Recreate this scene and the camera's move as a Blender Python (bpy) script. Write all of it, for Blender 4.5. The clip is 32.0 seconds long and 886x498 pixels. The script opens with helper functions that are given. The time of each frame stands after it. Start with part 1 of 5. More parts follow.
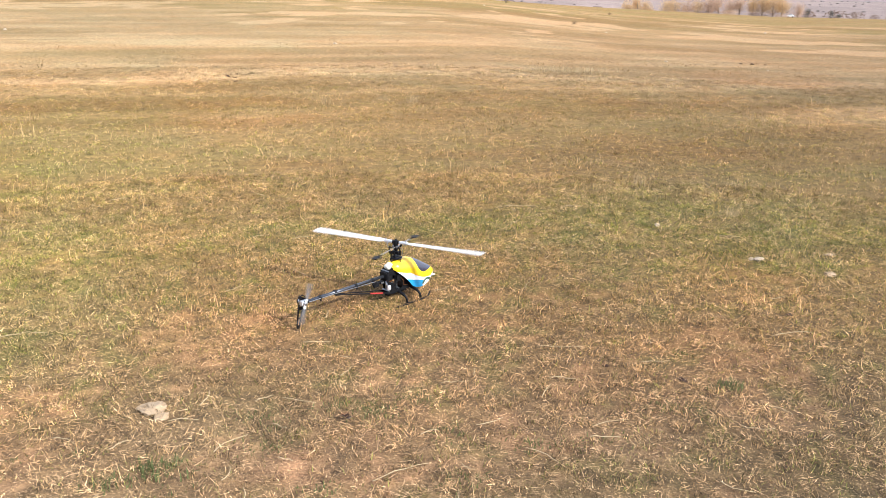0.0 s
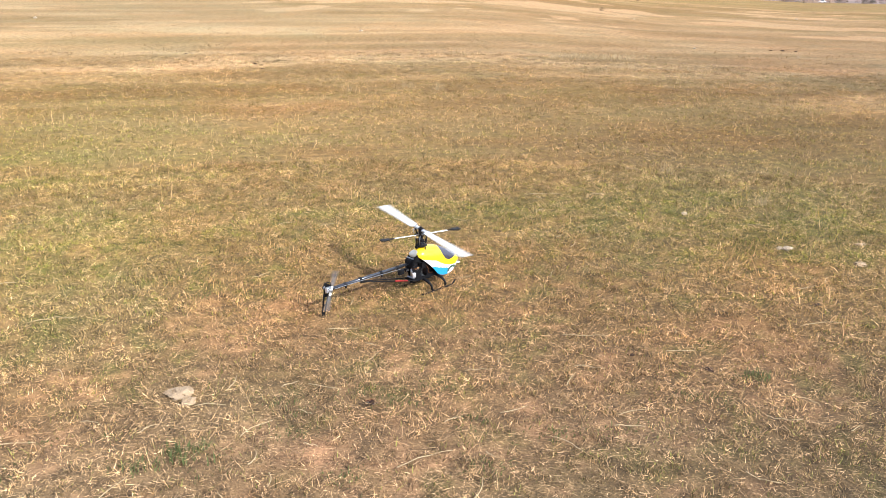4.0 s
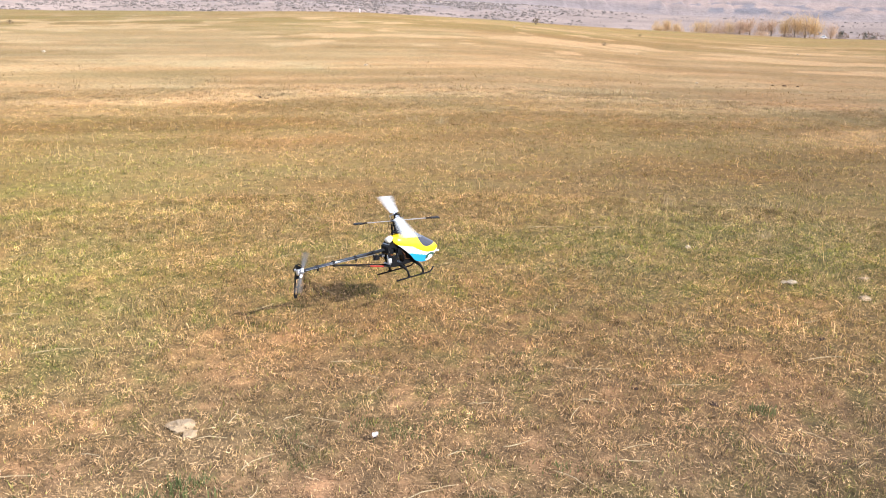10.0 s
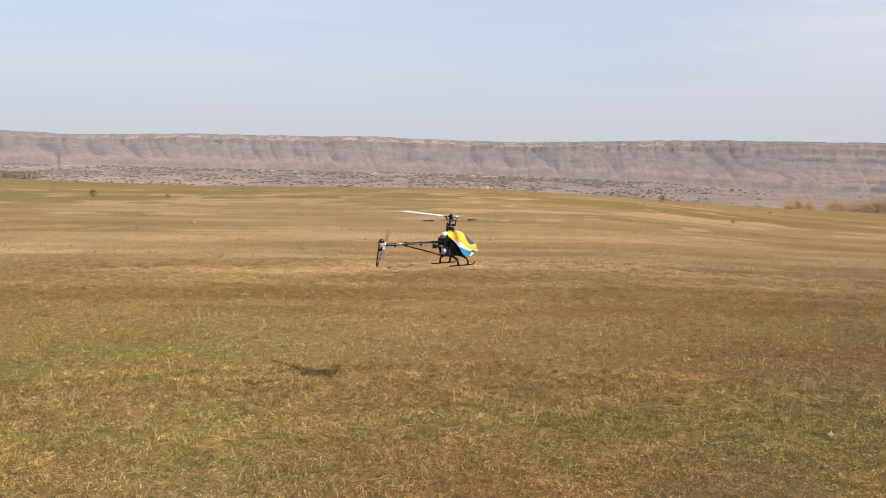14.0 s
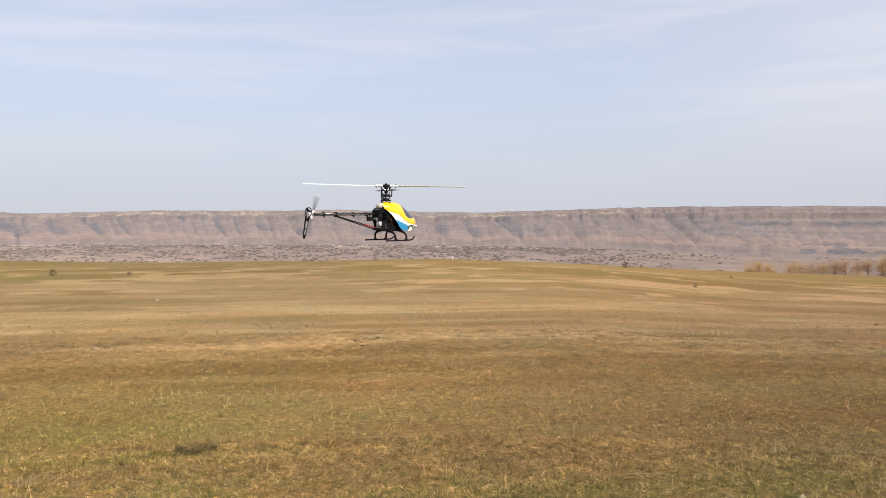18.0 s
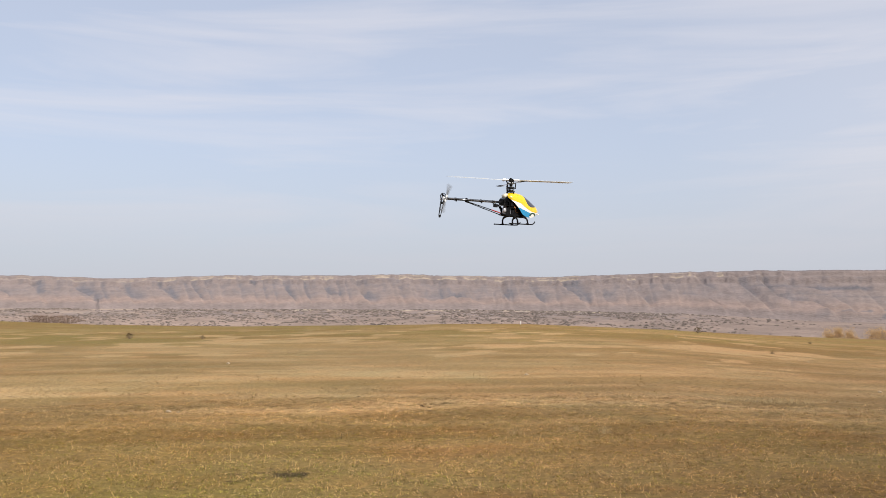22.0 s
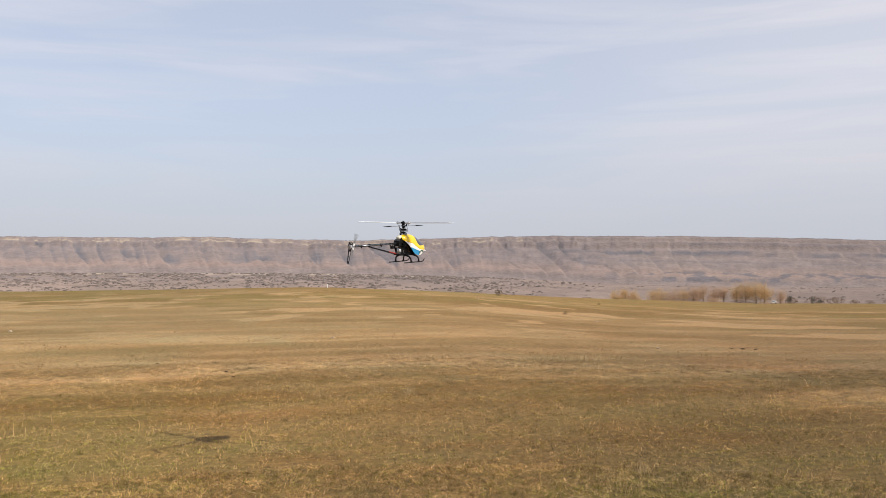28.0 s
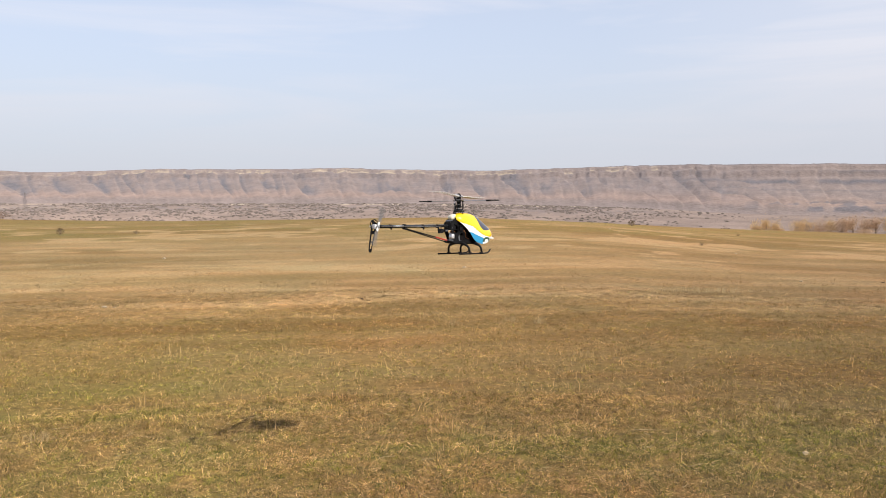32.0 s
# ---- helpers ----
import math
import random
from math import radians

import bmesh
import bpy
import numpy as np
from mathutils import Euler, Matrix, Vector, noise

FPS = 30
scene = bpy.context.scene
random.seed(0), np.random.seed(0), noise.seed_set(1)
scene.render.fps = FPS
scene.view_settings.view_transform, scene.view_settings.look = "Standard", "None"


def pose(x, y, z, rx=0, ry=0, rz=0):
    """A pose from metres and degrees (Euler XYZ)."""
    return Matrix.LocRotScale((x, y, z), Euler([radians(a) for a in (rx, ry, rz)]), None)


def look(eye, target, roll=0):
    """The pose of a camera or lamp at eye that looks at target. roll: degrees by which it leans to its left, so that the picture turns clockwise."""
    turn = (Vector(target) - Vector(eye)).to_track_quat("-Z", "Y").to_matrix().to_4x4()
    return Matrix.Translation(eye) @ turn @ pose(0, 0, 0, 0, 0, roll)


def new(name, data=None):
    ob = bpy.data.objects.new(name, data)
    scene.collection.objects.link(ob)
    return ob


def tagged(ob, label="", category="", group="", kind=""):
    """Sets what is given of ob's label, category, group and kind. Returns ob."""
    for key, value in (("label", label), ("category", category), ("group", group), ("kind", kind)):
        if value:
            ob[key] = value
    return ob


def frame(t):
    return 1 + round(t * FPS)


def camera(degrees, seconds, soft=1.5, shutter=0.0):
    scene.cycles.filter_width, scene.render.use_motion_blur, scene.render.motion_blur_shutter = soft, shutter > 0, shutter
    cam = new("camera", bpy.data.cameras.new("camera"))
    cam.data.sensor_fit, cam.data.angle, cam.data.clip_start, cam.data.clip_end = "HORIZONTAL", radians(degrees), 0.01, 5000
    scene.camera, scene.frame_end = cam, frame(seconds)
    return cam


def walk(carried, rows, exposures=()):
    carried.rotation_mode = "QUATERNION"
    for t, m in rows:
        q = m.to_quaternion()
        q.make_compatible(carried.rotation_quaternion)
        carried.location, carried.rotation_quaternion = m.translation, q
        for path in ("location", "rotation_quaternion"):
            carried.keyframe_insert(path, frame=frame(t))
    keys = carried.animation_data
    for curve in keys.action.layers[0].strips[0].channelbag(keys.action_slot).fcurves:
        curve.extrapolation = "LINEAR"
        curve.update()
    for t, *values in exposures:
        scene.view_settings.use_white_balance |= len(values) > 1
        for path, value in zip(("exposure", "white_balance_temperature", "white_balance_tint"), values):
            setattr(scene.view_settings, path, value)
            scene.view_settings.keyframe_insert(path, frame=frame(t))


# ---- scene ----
# ---- camera ----
cam = camera(53.66, 32.0, soft=0.8, shutter=0.16)
PATH = [
    (0, pose(0, 0, 1.6, 72.98, 0, -5.09) @ pose(0, 0, 0, 0, 0, 0.68)),
    (0.5, pose(0, 0, 1.6, 72.90, 0, -4.96) @ pose(0, 0, 0, 0, 0, 0.66)),
    (1, pose(0, 0, 1.6, 72.53, 0, -4.29) @ pose(0, 0, 0, 0, 0, 0.56)),
    (1.5, pose(0, 0, 1.6, 72.48, 0, -3.64) @ pose(0, 0, 0, 0, 0, 0.58)),
    (2, pose(0, 0, 1.6, 72.36, 0, -3.54) @ pose(0, 0, 0, 0, 0, 0.56)),
    (2.5, pose(0, 0, 1.6, 72.47, 0, -3.48) @ pose(0, 0, 0, 0, 0, 0.46)),
    (3, pose(0, 0, 1.6, 72.38, 0, -3.41) @ pose(0, 0, 0, 0, 0, 0.45)),
    (3.5, pose(0, 0, 1.6, 72.18, 0, -3.39) @ pose(0, 0, 0, 0, 0, 0.44)),
    (5.5, pose(0, 0, 1.6, 72.15, 0, -3.29) @ pose(0, 0, 0, 0, 0, 0.43)),
    (6, pose(0, 0, 1.6, 72.17, 0, -3.17) @ pose(0, 0, 0, 0, 0, 0.39)),
    (6.5, pose(0, 0, 1.6, 72.05, 0, -3.13) @ pose(0, 0, 0, 0, 0, 0.36)),
    (7, pose(0, 0, 1.6, 71.94, 0, -3.09) @ pose(0, 0, 0, 0, 0, 0.41)),
    (7.5, pose(0, 0, 1.6, 71.92, 0, -3.09) @ pose(0, 0, 0, 0, 0, 0.40)),
    (8, pose(0, 0, 1.6, 72.00, 0, -3.09) @ pose(0, 0, 0, 0, 0, 0.47)),
    (8.5, pose(0, 0, 1.6, 72.03, 0, -3.09) @ pose(0, 0, 0, 0, 0, 0.41)),
    (9, pose(0, 0, 1.6, 72.06, 0, -3.06) @ pose(0, 0, 0, 0, 0, 0.28)),
    (9.5, pose(0, 0, 1.6, 72.19, 0, -3.09) @ pose(0, 0, 0, 0, 0, 0.40)),
    (10, pose(0, 0, 1.6, 74.30, 0, -3.13) @ pose(0, 0, 0, 0, 0, 0.55)),
    (10.3, pose(0, 0, 1.6, 78.56, 0, -1.82) @ pose(0, 0, 0, 0, 0, 0.89)),
    (10.5, pose(0, 0, 1.6, 80.91, 0, -0.21) @ pose(0, 0, 0, 0, 0, 1.41)),
    (11, pose(0, 0, 1.6, 81.96, 0, 4.15) @ pose(0, 0, 0, 0, 0, 0.36)),
    (11.5, pose(0, 0, 1.6, 82.85, 0, 9.48) @ pose(0, 0, 0, 0, 0, -0.23)),
    (12, pose(0, 0, 1.6, 83.06, 0, 13.36) @ pose(0, 0, 0, 0, 0, -0.24)),
    (12.5, pose(0, 0, 1.6, 83.02, 0, 13.35) @ pose(0, 0, 0, 0, 0, 0.23)),
    (13, pose(0, 0, 1.6, 82.67, 0, 11.62) @ pose(0, 0, 0, 0, 0, 0.45)),
    (13.5, pose(0, 0, 1.6, 83.59, 0, 9.08) @ pose(0, 0, 0, 0, 0, 0.54)),
    (14, pose(0, 0, 1.6, 85.42, 0, 5.12) @ pose(0, 0, 0, 0, 0, 0.74)),
    (14.5, pose(0, 0, 1.6, 85.75, 0, 1.45) @ pose(0, 0, 0, 0, 0, 0.67)),
    (15, pose(0, 0, 1.6, 85.84, 0, -1.98) @ pose(0, 0, 0, 0, 0, 0.87)),
    (15.5, pose(0, 0, 1.6, 85.74, 0, -4.34) @ pose(0, 0, 0, 0, 0, 0.78)),
    (17.5, pose(0, 0, 1.6, 88.48, 0, -1.23) @ pose(0, 0, 0, 0, 0, 0.02)),
    (18, pose(0, 0, 1.6, 90.06, 0, 2.88) @ pose(0, 0, 0, 0, 0, -0.54)),
    (18.5, pose(0, 0, 1.6, 91.07, 0, 6.09) @ pose(0, 0, 0, 0, 0, -0.06)),
    (19, pose(0, 0, 1.6, 92.74, 0, 9.74) @ pose(0, 0, 0, 0, 0, -0.17)),
    (19.5, pose(0, 0, 1.6, 93.16, 0, 13.25) @ pose(0, 0, 0, 0, 0, -0.70)),
    (20, pose(0, 0, 1.6, 94.27, 0, 15.84) @ pose(0, 0, 0, 0, 0, -1.22)),
    (20.5, pose(0, 0, 1.6, 94.74, 0, 15.49) @ pose(0, 0, 0, 0, 0, -0.92)),
    (21, pose(0, 0, 1.6, 94.61, 0, 13.94) @ pose(0, 0, 0, 0, 0, -0.77)),
    (21.5, pose(0, 0, 1.6, 94.34, 0, 11.04) @ pose(0, 0, 0, 0, 0, -0.45)),
    (22, pose(0, 0, 1.6, 94.31, 0, 7.26) @ pose(0, 0, 0, 0, 0, -0.43)),
    (22.5, pose(0, 0, 1.6, 94.68, 0, 2.72) @ pose(0, 0, 0, 0, 0, -0.47)),
    (23, pose(0, 0, 1.6, 94.74, 0, -2.01) @ pose(0, 0, 0, 0, 0, -0.38)),
    (23.5, pose(0, 0, 1.6, 94.53, 0, -6.32) @ pose(0, 0, 0, 0, 0, -0.25)),
    (24, pose(0, 0, 1.6, 94.26, 0, -8.50) @ pose(0, 0, 0, 0, 0, -0.30)),
    (24.5, pose(0, 0, 1.6, 93.79, 0, -8.95) @ pose(0, 0, 0, 0, 0, -0.40)),
    (26.5, pose(0, 0, 1.6, 92.88, 0, -8.91) @ pose(0, 0, 0, 0, 0, -0.36)),
    (27, pose(0, 0, 1.6, 92.51, 0, -7.63) @ pose(0, 0, 0, 0, 0, -0.60)),
    (27.5, pose(0, 0, 1.6, 92.15, 0, -5.65) @ pose(0, 0, 0, 0, 0, -0.67)),
    (28, pose(0, 0, 1.6, 91.82, 0, -5.28) @ pose(0, 0, 0, 0, 0, -0.55)),
    (28.5, pose(0, 0, 1.6, 91.35, 0, -3.53) @ pose(0, 0, 0, 0, 0, -0.65)),
    (29, pose(0, 0, 1.6, 90.75, 0, -1.32) @ pose(0, 0, 0, 0, 0, -0.70)),
    (29.5, pose(0, 0, 1.6, 90.19, 0, 0.82) @ pose(0, 0, 0, 0, 0, -0.77)),
    (30, pose(0, 0, 1.6, 89.10, 0, 2.57) @ pose(0, 0, 0, 0, 0, -0.76)),
    (30.5, pose(0, 0, 1.6, 88.18, 0, 3.83) @ pose(0, 0, 0, 0, 0, -0.79)),
    (31, pose(0, 0, 1.6, 88.29, 0, 4.41) @ pose(0, 0, 0, 0, 0, -0.69)),
    (31.5, pose(0, 0, 1.6, 88.03, 0, 3.74) @ pose(0, 0, 0, 0, 0, -0.72)),
    (32, pose(0, 0, 1.6, 87.34, 0, 3.31) @ pose(0, 0, 0, 0, 0, -0.60)),
]
EXPOSURES = [(0, 1.13, 5740, 10), (9.5, 1.14, 5740, 10), (10.2, 1.13, 5740, 10), (10.6, 0.72, 6200, 10), (11.5, 0.40, 6500, 10), (12, 0.30, 6500, 10), (13, 0.31, 6500, 10), (15, 0.34, 6500, 10), (18, 0.36, 6500, 10), (19, 0.29, 6500, 10), (20, 0.24, 6500, 10), (24, 0.27, 6500, 10), (28, 0.24, 6500, 10), (30, 0.29, 6500, 10), (31, 0.38, 6500, 10), (32, 0.44, 6500, 10)]
walk(cam, PATH, EXPOSURES)

# ---- tuning of light and colour ----
SUN_POWER, SKY_STRENGTH = 3.7, 0.11
SKY_SHARE, SKY_MIN, SKY_MAX, SKY_EAST = 0.68, 0.0, 0.6, 0.55
SKY_VEIL, SKY_CLOUD, SKY_HAZE = (4.9, 5.2, 6.1, 1), (6.1, 5.95, 6.3, 1), (4.2, 4.36, 4.85, 1)
C_SOIL, C_THATCH, C_LEAF, C_DRY = (0.342, 0.188, 0.100), (0.254, 0.171, 0.081), (0.170, 0.175, 0.043), (0.412, 0.277, 0.150)
C_OLIVE, C_TAN = (0.181, 0.112, 0.034), (0.205, 0.132, 0.056)
B_GREEN, B_BRIGHT = 0.28, 1.46
# slope, scrub, plain and shrub tones include the greying of distance haze
HAZY_SLOPE, HAZY_SCRUB, FAR_ROCK, HAZY_PLAIN, HAZY_SHRUB = (np.array(c) for c in ((0.203, 0.164, 0.155), (0.120, 0.115, 0.130), (0.36, 0.295, 0.225), (0.224, 0.167, 0.138), (0.163, 0.133, 0.118)))

SUN_WAY = Vector((1.021, -1.03, 1.0)).normalized()

# ---- light ----
world = bpy.data.worlds.new("sky")
scene.world = world
world.use_nodes = True
wn, wl = world.node_tree.nodes, world.node_tree.links
wn.clear()
w_out, w_bg = wn.new("ShaderNodeOutputWorld"), wn.new("ShaderNodeBackground")
w_sky = wn.new("ShaderNodeTexSky")
w_sky.sky_type, w_sky.sun_disc = "NISHITA", False
w_sky.sun_elevation, w_sky.sun_rotation = radians(34.6), radians(135.3)
w_sky.air_density, w_sky.dust_density, w_sky.ozone_density, w_sky.altitude = 1.0, 1.0, 1.5, 500
w_co, w_map = wn.new("ShaderNodeTexCoord"), wn.new("ShaderNodeMapping")
w_map.inputs["Scale"].default_value = (1.3, 1.6, 13.0)
w_map.inputs["Rotation"].default_value = (radians(4), radians(-3), 0)
w_n = wn.new("ShaderNodeTexNoise")
w_n.inputs["Scale"].default_value, w_n.inputs["Detail"].default_value = 1.7, 6
w_n.inputs["Roughness"].default_value, w_n.inputs["Distortion"].default_value = 0.55, 0.5
w_ramp = wn.new("ShaderNodeMapRange")
w_ramp.inputs["From Min"].default_value, w_ramp.inputs["From Max"].default_value = 0.42, 0.72
w_ramp.inputs["To Min"].default_value, w_ramp.inputs["To Max"].default_value = SKY_MIN, SKY_MAX
w_sep = wn.new("ShaderNodeSeparateXYZ")
w_low = wn.new("ShaderNodeMapRange")
w_low.inputs["From Min"].default_value, w_low.inputs["From Max"].default_value = 0.0, 0.22
w_low.inputs["To Min"].default_value, w_low.inputs["To Max"].default_value = 0.97, 0.0
w_low.interpolation_type = "SMOOTHSTEP"
w_layers = []
for tone in (SKY_VEIL, SKY_CLOUD, SKY_HAZE):
    m_ = wn.new("ShaderNodeMix")
    m_.data_type = "RGBA"
    m_.inputs["B"].default_value = tone
    w_layers.append(m_)
w_layers[0].inputs["Factor"].default_value = SKY_SHARE
wl.new(w_co.outputs["Generated"], w_map.inputs["Vector"])
wl.new(w_map.outputs["Vector"], w_n.inputs["Vector"])
wl.new(w_n.outputs["Fac"], w_ramp.inputs["Value"])
wl.new(w_co.outputs["Generated"], w_sep.inputs["Vector"])
wl.new(w_sep.outputs["Z"], w_low.inputs["Value"])
w_east, w_sum = wn.new("ShaderNodeMapRange"), wn.new("ShaderNodeMath")
w_east.inputs["From Min"].default_value, w_east.inputs["From Max"].default_value = 0.12, 0.62
w_east.inputs["To Min"].default_value, w_east.inputs["To Max"].default_value = 0.0, SKY_EAST
w_sum.use_clamp = True
wl.new(w_sep.outputs["X"], w_east.inputs["Value"])
wl.new(w_ramp.outputs["Result"], w_sum.inputs[0])
wl.new(w_east.outputs["Result"], w_sum.inputs[1])
wl.new(w_sum.outputs["Value"], w_layers[1].inputs["Factor"])
wl.new(w_low.outputs["Result"], w_layers[2].inputs["Factor"])
wl.new(w_sky.outputs["Color"], w_layers[0].inputs["A"])
wl.new(w_layers[0].outputs["Result"], w_layers[1].inputs["A"])
wl.new(w_layers[1].outputs["Result"], w_layers[2].inputs["A"])
wl.new(w_layers[2].outputs["Result"], w_bg.inputs["Color"])
w_bg.inputs["Strength"].default_value = SKY_STRENGTH
wl.new(w_bg.outputs["Background"], w_out.inputs["Surface"])

sun = new("sun", bpy.data.lights.new("sun", "SUN"))
sun.data.energy, sun.data.angle, sun.data.color = SUN_POWER, radians(0.5), (1.0, 0.93, 0.82)
sun.matrix_world = look(SUN_WAY * 60, (0, 0, 0))


# ---- materials ----
def material(name, colour, rough=0.6, metal=0.0, vary=0.15, scale=20.0, bump=0.0, attr="", through_light=0.0, coat=0.0, noise2=0.0):
    """Principled surface; its colour varies by noise at two scales. attr: a colour attribute that takes the place of colour."""
    m = bpy.data.materials.new(name)
    m.use_nodes = True
    nt = m.node_tree
    n, l = nt.nodes, nt.links
    b = n["Principled BSDF"]
    b.inputs["Roughness"].default_value, b.inputs["Metallic"].default_value = rough, metal
    b.inputs["Coat Weight"].default_value = coat
    if rough > 0.92:
        b.inputs["Diffuse Roughness"].default_value = 1.0
    b.inputs["Specular IOR Level"].default_value = 0.25 if rough > 0.45 else 0.5
    co = n.new("ShaderNodeTexCoord")
    a = n.new("ShaderNodeTexNoise")
    a.inputs["Scale"].default_value, a.inputs["Detail"].default_value = scale, 5
    c = n.new("ShaderNodeTexNoise")
    c.inputs["Scale"].default_value, c.inputs["Detail"].default_value = scale / 7, 3
    l.new(co.outputs["Object"], a.inputs["Vector"])
    l.new(co.outputs["Object"], c.inputs["Vector"])
    add = n.new("ShaderNodeMath")
    add.operation = "ADD"
    l.new(a.outputs["Fac"], add.inputs[0])
    l.new(c.outputs["Fac"], add.inputs[1])
    rng = n.new("ShaderNodeMapRange")
    rng.inputs["From Min"].default_value, rng.inputs["From Max"].default_value = 0.6, 1.4
    rng.inputs["To Min"].default_value, rng.inputs["To Max"].default_value = 1 - vary, 1 + vary
    l.new(add.outputs["Value"], rng.inputs["Value"])
    mul = n.new("ShaderNodeVectorMath")
    mul.operation = "SCALE"
    l.new(rng.outputs["Result"], mul.inputs["Scale"])
    if attr:
        at = n.new("ShaderNodeAttribute")
        at.attribute_name = attr
        l.new(at.outputs["Color"], mul.inputs[0])
    else:
        mul.inputs[0].default_value = colour
    l.new(mul.outputs["Vector"], b.inputs["Base Color"])
    if bump:
        bp = n.new("ShaderNodeBump")
        bp.inputs["Strength"].default_value, bp.inputs["Distance"].default_value = 0.6, bump
        l.new(add.outputs["Value"], bp.inputs["Height"])
        l.new(bp.outputs["Normal"], b.inputs["Normal"])
    if through_light:
        tr = n.new("ShaderNodeBsdfTranslucent")
        l.new(mul.outputs["Vector"], tr.inputs["Color"])
        mx = n.new("ShaderNodeMixShader")
        mx.inputs[0].default_value = through_light
        l.new(b.outputs[0], mx.inputs[1])
        l.new(tr.outputs[0], mx.inputs[2])
        l.new(mx.outputs[0], n["Material Output"].inputs["Surface"])
    return m


M_GROUND = material("dry_turf", (0, 0, 0), 0.95, vary=0.8, scale=90, bump=0.014, attr="tint")
M_GRASS = material("grass_blades", (0, 0, 0), 0.8, vary=0.12, scale=9, attr="tint", through_light=0.4)
M_HILL = material("hill_slopes", (0, 0, 0), 0.95, vary=0.24, scale=0.16, bump=4.0, attr="tint")
M_CARBON = material("carbon_plate", (0.008, 0.008, 0.009), 0.5, vary=0.3, scale=120)
M_PLASTIC = material("black_plastic", (0.010, 0.010, 0.011), 0.5, vary=0.25, scale=60)
M_STEEL = material("brushed_steel", (0.55, 0.55, 0.56), 0.3, 1.0, vary=0.12, scale=150)
M_TUBE = material("carbon_tube", (0.085, 0.09, 0.10), 0.22, 0.7, vary=0.2, scale=90)
M_ALU = material("grey_alloy", (0.32, 0.33, 0.35), 0.35, 0.9, vary=0.15, scale=90)
M_WHITE = material("white_gloss", (0.80, 0.80, 0.78), 0.3, vary=0.04, scale=30, coat=0.3)
M_CREAM = material("cream_plastic", (0.66, 0.62, 0.50), 0.45, vary=0.08, scale=60)
M_BLADE = material("white_fibreglass", (0.82, 0.82, 0.79), 0.35, vary=0.05, scale=40)
M_YELLOW = material("yellow_paint", (0.86, 0.56, 0.008), 0.25, vary=0.05, scale=25, coat=0.5)
M_ORANGE = material("amber_paint", (0.80, 0.40, 0.012), 0.25, vary=0.06, scale=25, coat=0.5)
M_BLUE = material("blue_paint", (0.03, 0.27, 0.52), 0.25, vary=0.06, scale=25, coat=0.5)
M_GREEN = material("dark_green_paint", (0.02, 0.07, 0.045), 0.3, vary=0.1, scale=25, coat=0.4)
M_TINT = material("dark_window", (0.035, 0.035, 0.05), 0.12, vary=0.1, scale=25, coat=0.6)
M_RED = material("red_tape", (0.36, 0.028, 0.022), 0.5, vary=0.15, scale=60)
M_BATT = material("battery_wrap", (0.026, 0.012, 0.010), 0.4, vary=0.2, scale=60)
M_COPPER = material("copper_winding", (0.22, 0.09, 0.035), 0.4, 0.7, vary=0.2, scale=150)
M_STONE = material("pale_limestone", (0.42, 0.34, 0.235), 0.9, vary=0.22, scale=25, bump=0.006)
M_SAND = material("sandy_limestone", (0.335, 0.245, 0.15), 0.9, vary=0.22, scale=25, bump=0.006)
M_DUNG = material("dark_dung", (0.055, 0.032, 0.022), 0.9, vary=0.3, scale=60, bump=0.006)
M_STRAW = material("straw_stalk", (0.55, 0.43, 0.25), 0.7, vary=0.15, scale=30)
M_BARK = material("grey_bark", (0.26, 0.20, 0.15), 0.9, vary=0.25, scale=6, bump=0.02)
M_GOLD = material("golden_leaves", (0.64, 0.455, 0.24), 0.8, vary=0.3, scale=0.8, through_light=0.45)
M_RUST = material("russet_leaves", (0.60, 0.425, 0.285), 0.8, vary=0.3, scale=0.8, through_light=0.45)
M_PINE = material("dark_needles", (0.03, 0.045, 0.03), 0.8, vary=0.3, scale=0.8)
M_SAGE = material("grey_brush", (0.25, 0.178, 0.14), 0.9, vary=0.3, scale=1.5, through_light=0.2)
M_COW = material("red_brown_hide", (0.40, 0.165, 0.05), 0.8, vary=0.2, scale=6)
M_COWDARK = material("black_hide", (0.035, 0.025, 0.02), 0.8, vary=0.2, scale=6)
M_COWPALE = material("cream_hide", (0.6, 0.45, 0.3), 0.8, vary=0.15, scale=6)
M_PAINT = material("white_paint", (0.78, 0.77, 0.74), 0.6, vary=0.08, scale=8)
M_LATTICE = material("weathered_steel", (0.10, 0.09, 0.09), 0.6, 0.4, vary=0.2, scale=4)
M_PYLON = material("pale_weathered_steel", (0.24, 0.21, 0.21), 0.6, 0.3, vary=0.2, scale=4)
M_GLASS = material("dark_pane", (0.05, 0.06, 0.08), 0.15, vary=0.1, scale=3)


# ---- shape helpers ----
def link(name, bm, mat, parent=None, label="", smooth=True):
    me = bpy.data.meshes.new(name)
    bmesh.ops.recalc_face_normals(bm, faces=bm.faces)
    bm.to_mesh(me)
    bm.free()
    for p in me.polygons:
        p.use_smooth = smooth
    for mm in (mat if isinstance(mat, (list, tuple)) else (mat,)):
        me.materials.append(mm)
    ob = new(name, me)
    if parent:
        ob.parent = parent
    return tagged(ob, label)


def part(name, bm, mat, parent, label="", smooth=False):
    return link(name, bm, mat, parent, label, smooth)


